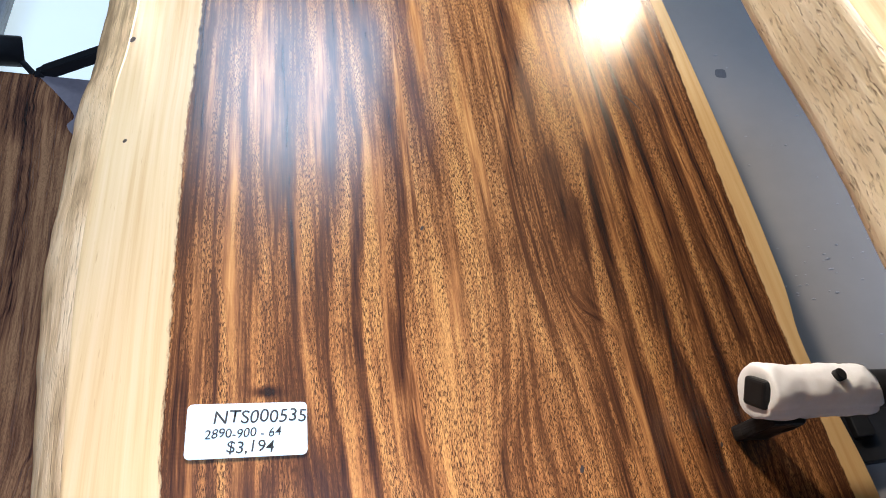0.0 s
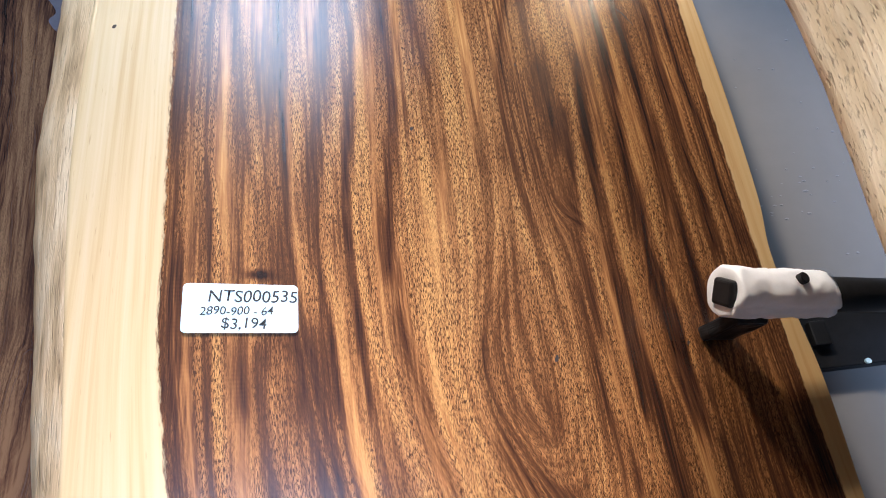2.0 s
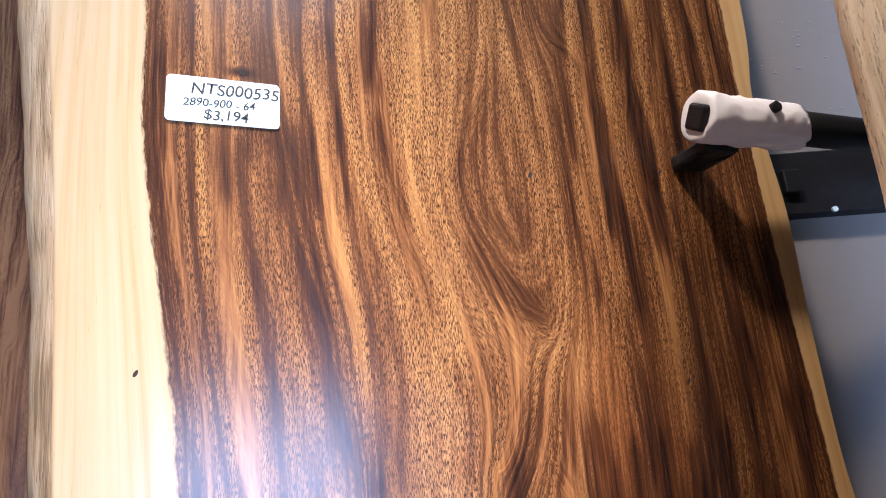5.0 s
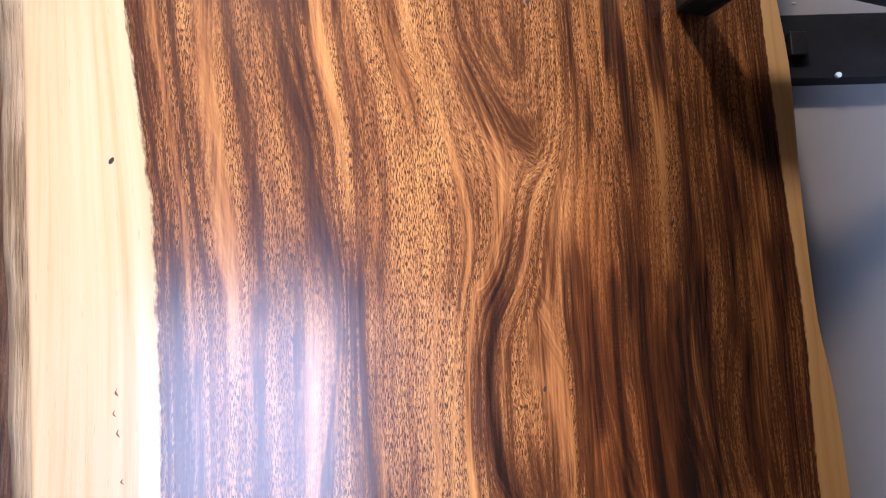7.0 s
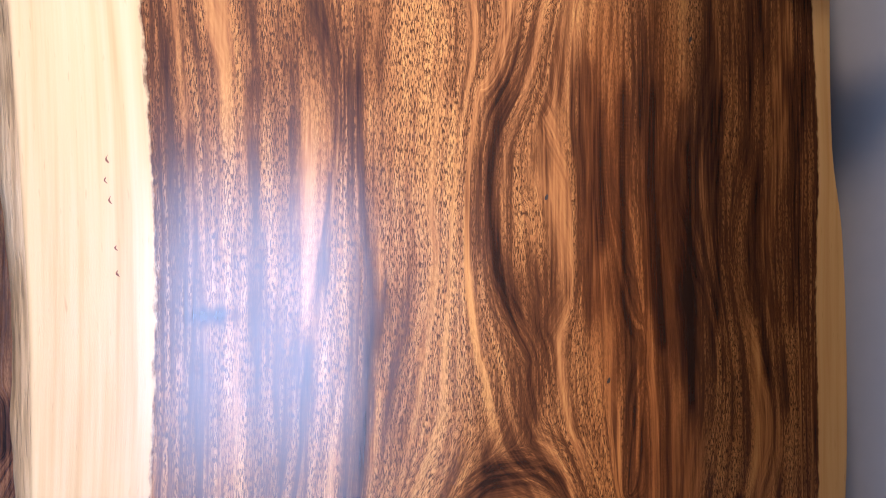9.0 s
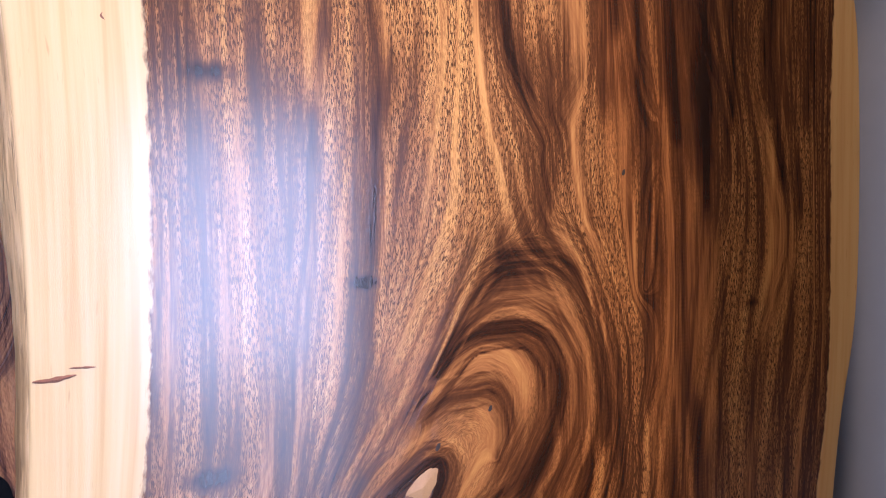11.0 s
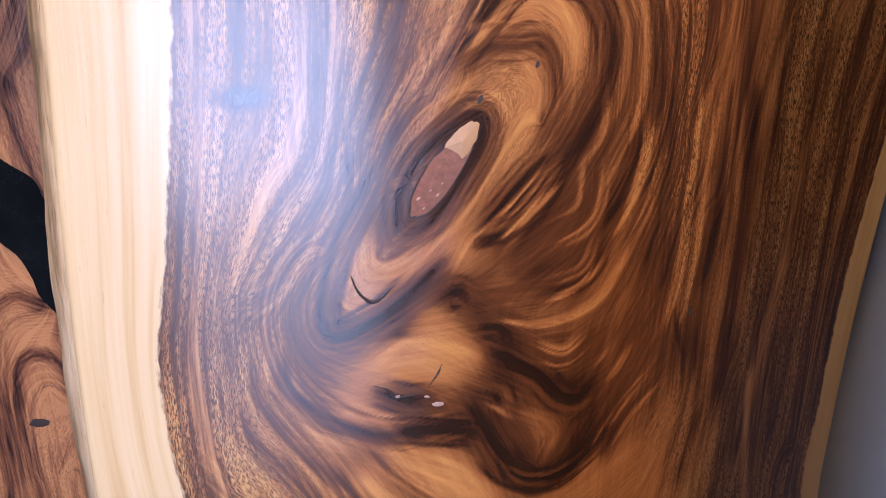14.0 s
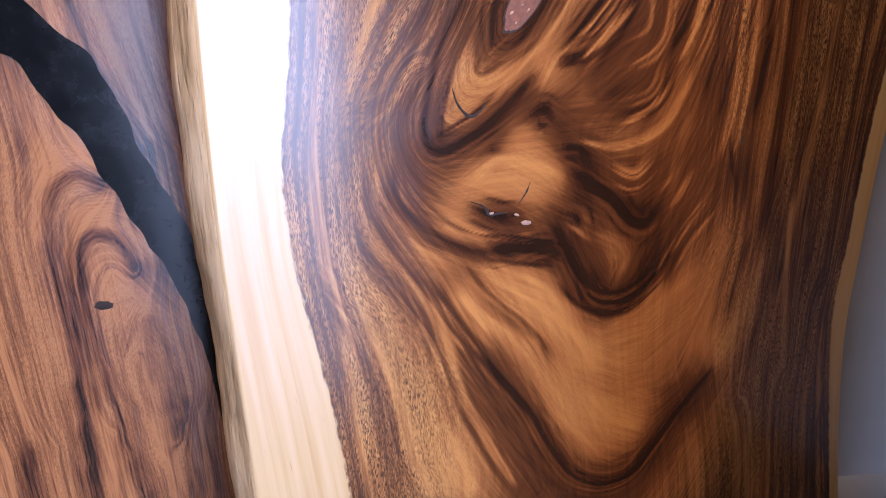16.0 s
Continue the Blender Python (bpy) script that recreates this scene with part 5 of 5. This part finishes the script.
grain_b(-0.37, 0.3, (-0.385, 0.85), (-0.365, 0.75), (-0.345, 0.66))
acr_f = spread(GRAIN_B, -1.0, 0.2, 0.0, 2.45, 240, 490, 0, -1.0, 0.2)
acr_b = sample(acr_f, -1.0, 0.2, 0.0, 2.45)
drk_b = sample(spread(GRAIN_B, -1.0, 0.2, 0.0, 2.45, 240, 490, 1, 0.5, 0.5), -1.0, 0.2, 0.0, 2.45)
slab_mesh("board", along((0, -0.98), (1, -1.0), (2.45, -0.96)), along((0, 0.14), (1, 0.15), (2.45, 0.12)), 0.0, 2.425, 200, 420, 0.055,
          along((0, 0.01), (2.45, 0.01)), along((0, 0.01), (2.45, 0.01)), lambda x, z: (acr_b(x, z), drk_b(x, z)), lambda x, z: x * 0 - 1.0, (WOOD_B, WOOD_B), slab_b, flow_of(GRAIN_B, -1.0, 0.2, 0.0, 2.45, 240, 490))
# the river: a winding band, flush with the face
riv = smooth_curve([(-0.62, 0.90), (-0.53, 0.805), (-0.455, 0.765), (-0.405, 0.685), (-0.365, 0.570), (-0.325, 0.455), (-0.305, 0.33), (-0.298, 0.20), (-0.30, 0.0)], 14)
bm = bmesh.new()
rows = []
for i, (x, z) in enumerate(riv):
    t = riv[min(i + 1, len(riv) - 1)] - riv[max(i - 1, 0)]
    t = t / np.linalg.norm(t)
    w = 0.031 - 0.012 * min(1.0, max(0.0, (0.72 - z) / 0.35))
    wl = w * (1 + 0.25 * noise.noise((x * 30, z * 30, 0)))
    wr = w * (1 + 0.25 * noise.noise((x * 30, z * 30, 5)))
    rows.append([bm.verts.new((x + t[1] * wl, -0.0012, z - t[0] * wl)), bm.verts.new((x, -0.0012, z)), bm.verts.new((x - t[1] * wr, -0.0012, z + t[0] * wr))])
for a, b in zip(rows, rows[1:]):
    bm.faces.new((a[0], a[1], b[1], b[0]))
    bm.faces.new((a[1], a[2], b[2], b[1]))
bmesh.ops.recalc_face_normals(bm, faces=bm.faces)
part("epoxy_river", bm, EPOXY, slab_b, "glossy black epoxy band")
# sheen on the top corner, painted as a lighter grey patch
bm = bmesh.new()
fill = smooth_curve([(-0.541, 2.4245), (-0.505, 2.385), (-0.472, 2.339), (-0.479, 2.315), (-0.46, 2.29), (-0.42, 2.27), (-0.36, 2.28), (-0.30, 2.33), (-0.29, 2.4245)], 8)
bm.faces.new([bm.verts.new((x, -0.0012, z)) for x, z in fill])
bmesh.ops.recalc_face_normals(bm, faces=bm.faces)
part("corner_sheen", bm, GREY_SHEEN, slab_b, "smooth slab corner with a grey reflection painted in")
patch(-0.432, 0.437, 0.011, 0.006, -10, CRACK, "eye_hole", slab_b)

# ---- weathered board against the wall ----
board = thing("weathered_board", pose(0, 0, 0), "grey weathered board leaning behind the brown slab", "board")
part("plank", box(-0.98, -0.655, 0.440, 0.470, 0.0, 2.95, 0.004), GREYWOOD, board)

# ---- pale slab in front, next to the arm ----
slab_c = thing("pale_slab", pose(0, -0.40, 0), "pale live-edge wood slab with a weathered sanded edge", "wood slab", "standing slabs")
pale_l = along((0, 0.0), (0.45, 0.025), (0.65, 0.045), (0.8, 0.08), (1.0, 0.13), (1.25, 0.160), (1.45, 0.166), (1.6, 0.172), (1.75, 0.182), (1.9, 0.178), (2.4, 0.17))
slab_mesh("board", pale_l, along((0, 0.60), (2.4, 0.58)), 0.0, 2.05, 60, 240, 0.08,
          along((0, -0.028), (1.4, -0.02), (1.9, -0.024), (2.4, -0.024)), along((0, 0.01), (2.4, 0.01)),
          lambda x, z: (x, 0.1 + 0 * x), lambda x, z: x * 0 + 1.0, (WOOD, PALE_EDGE), slab_c, upright)

# ---- padded support arm ----
arm = thing("support_arm", pose(0.297, -0.078, 1.671, 0, 0, 0), "black steel arm wrapped in white foam holding the slab", "rack arm")
bm = cylinder(0.020, 0.42, 32, 0.002)
bmesh.ops.translate(bm, vec=(0.02, 0, 0), verts=bm.verts)
part("tube", bm, BLACK, arm, "black round steel tube", True)
bm = bmesh.new()
n, m = 48, 40
rows = []
for j in range(m + 1):
    u = j / m
    x = 0.135 * u
    ring = []
    for i in range(n):
        t = 2 * math.pi * i / n
        seam = math.exp(-((((t - 3.55 + math.pi) % (2 * math.pi)) - math.pi) / 0.13) ** 2)
        r = 0.0275 - 0.0010 * u - 0.0035 * seam + 0.0030 * noise.noise((x * 38, math.cos(t) * 1.4, math.sin(t) * 1.4)) + 0.0012 * noise.noise((x * 90, math.cos(t) * 3, math.sin(t) * 3 + 7)) + 0.0006 * noise.noise((x * 160, math.cos(t) * 6, math.sin(t) * 6))
        if j == 0:
            r -= 0.0025
        xx = x + (0.006 * math.sin(t * 2 + 1) if j == m else 0)
        ring.append(bm.verts.new((xx, r * math.sin(t), r * math.cos(t))))
    rows.append(ring)
for a, b in zip(rows, rows[1:]):
    for i in range(n):
        bm.faces.new((a[i], a[(i + 1) % n], b[(i + 1) % n], b[i]))
for ring, x, flip in ((rows[0], 0.0, 1), (rows[-1], 0.135, 0)):
    inner = [bm.verts.new((x + (0.004 if flip else 0), v.co.y * 0.62, v.co.z * 0.62)) for v in ring]
    for i in range(n):
        bm.faces.new((ring[i], ring[(i + 1) % n], inner[(i + 1) % n], inner[i]))
    bm.faces.new(inner)
bmesh.ops.recalc_face_normals(bm, faces=bm.faces)
sleeve = part("foam_sleeve", bm, FOAM, arm, "white foam padding wrapped in clear tape", True)
bm = box(-0.003, 0.018, -0.0145, 0.0145, -0.0145, 0.0145, 0.004, 3)
bmesh.ops.transform(bm, matrix=pose(0, 0, 0, 34, 0, 0), verts=bm.verts)
part("end_plug", bm, RUBBER, arm, "black square end plug")
bm = cylinder(0.0062, 0.008, 20, 0.001)
bmesh.ops.transform(bm, matrix=pose(0.084, -0.0235, 0.006, 0, 0, -90) @ pose(0, 0, 0), verts=bm.verts)
part("bolt", bm, RUBBER, sleeve, "black bolt head")
bm = box(0.022, 0.068, 0.016, 0.0775, -0.029, -0.012, 0.004)
bmesh.ops.subdivide_edges(bm, edges=bm.edges[:], cuts=3, use_grid_fill=True)
for v in bm.verts:
    v.co += Vector((0.0022, 0, 0.0022)) * noise.noise(v.co * 110)
part("pad_block", bm, RUBBER, arm, "black rubber block between arm and slab")

# ---- rail on the wall ----
rail = thing("wall_rail", WALL_M, "black steel rail fixed along the grey wall", "rail")
part("channel", box(-0.06, 1.4, -0.028, 0.0, 1.625, 1.720, 0.002), BLACK, rail)
part("bracket", box(-0.012, 0.012, -0.040, -0.024, 1.655, 1.690, 0.002), BLACK, rail)
bm = cylinder(0.004, 0.004, 12)
bmesh.ops.transform(bm, matrix=pose(0.055, -0.028, 1.628, 0, 0, -90), verts=bm.verts)
part("screw", bm, CARD, rail, "bright screw head")

# ---- chips and flecks on the wall ----
random.seed(5)
chip = thing("wall_chip", WALL_M, "dark chip in the grey paint", "paint damage")
bm = bmesh.new()
ring = [bm.verts.new((0.060 + 0.010 * math.cos(t) * (1 + 0.4 * noise.noise((t, 0, 0))), -0.0006, 2.34 + 0.013 * math.sin(t) * (1 + 0.4 * noise.noise((t, 4, 0))))) for t in [i * math.pi / 7 for i in range(14)]]
bm.faces.new(ring)
bmesh.ops.recalc_face_normals(bm, faces=bm.faces)
part("bare_spot", bm, CHIP, chip)
bm = bmesh.new()
for i in range(70):
    c = Vector((random.uniform(-0.02, 0.32), -0.0004, random.choice((random.uniform(1.75, 2.6), random.uniform(1.86, 1.96)))))
    r = random.uniform(0.0008, 0.0026)
    bmesh.ops.create_icosphere(bm, subdivisions=1, radius=r, matrix=Matrix.Translation(c) @ Matrix.Diagonal((random.uniform(0.8, 2.5), 0.5, 0.8, 1)))
flecks = part("wall_flecks", bm, FLECK)
flecks.matrix_world = WALL_M
tagged(flecks, "small raised paint flecks on the grey wall", "paint fleck", kind="stuff")

# ---- track spotlight by the wall, and ceiling lamps ----
def emitter(name, colour, power):
    mat, bsdf = material(name)
    bsdf.inputs["Emission Color"].default_value = (*colour, 1)
    bsdf.inputs["Emission Strength"].default_value = power
    return mat


GLOW_WARM = emitter("warm_lamp_face", (1.0, 0.84, 0.66), 9)
GLOW_SOFT = emitter("recessed_lamp_face", (1.0, 0.84, 0.66), 3)
GLOW_COOL = emitter("cool_panel_face", (0.80, 0.90, 1.0), 0.5)


def spotlight(m, label, glow):
    t = thing("track_spotlight", m, label, "spotlight", "spotlights")
    bm = cylinder(0.030, 0.12, 32, 0.002)
    part("head", bm, BLACK, t, "", True)
    bm = cylinder(0.024, 0.002, 32)
    bmesh.ops.translate(bm, vec=(0.1195, 0, 0), verts=bm.verts)
    part("lens", bm, glow, t, "lamp face")
    bm = cylinder(0.006, 0.09, 12)
    bmesh.ops.transform(bm, matrix=pose(0.02, 0, 0, 0, -50, 0), verts=bm.verts)
    part("stem", bm, BLACK, t)
    return t


track = thing("lamp_track", pose(-0.531, 0.36, 2.433, 0, 0, -32), "black lamp track fixed above the brown slab", "lamp track")
part("bar", box(0.0, 0.40, -0.010, 0.010, -0.010, 0.010, 0.002), BLACK, track)
part("end_cap", box(-0.012, 0.002, -0.009, 0.009, -0.014, 0.008, 0.002), RUBBER, track)
wall_spot = thing("track_spotlight", pose(-0.575, 0.37, 2.488, 0, 14, 188), "black cylindrical spotlight on a thin stem", "spotlight", "spotlights")
part("head", cylinder(0.027, 0.13, 36, 0.002), BLACK, wall_spot, "", True)
bm = cylinder(0.0055, 0.05, 12)
bmesh.ops.transform(bm, matrix=pose(0.012, 0, -0.010, 0, 62, 180), verts=bm.verts)
part("stem", bm, BLACK, wall_spot)
spotlight(pose(-0.03, -1.32, CEIL - 0.03, 0, 80, 100), "black cylindrical spotlight under the ceiling, out of view", GLOW_SOFT)
# the next two heads are made up to house the added fill spots
spotlight(pose(-0.82, -1.02, CEIL - 0.03, 0, 70, 30), "black cylindrical spotlight under the ceiling, out of view", GLOW_SOFT)
spotlight(pose(-1.02, -0.92, CEIL - 0.03, 0, 80, 60), "black cylindrical spotlight under the ceiling, out of view", GLOW_WARM)
spotlight(pose(1.15, -0.72, CEIL - 0.04, 0, 66, 130), "black cylindrical spotlight under the ceiling, out of view", GLOW_WARM)
panel = thing("ceiling_panel_light", pose(0.0, -1.5, CEIL), "white framed square ceiling light panel", "ceiling light")
part("frame", box(-0.38, 0.38, -0.48, 0.48, -0.03, 0.0, 0.004), WHITE, panel)
part("diffuser", box(-0.35, 0.35, -0.45, 0.45, -0.034, -0.02), GLOW_COOL, panel, "glowing diffuser")
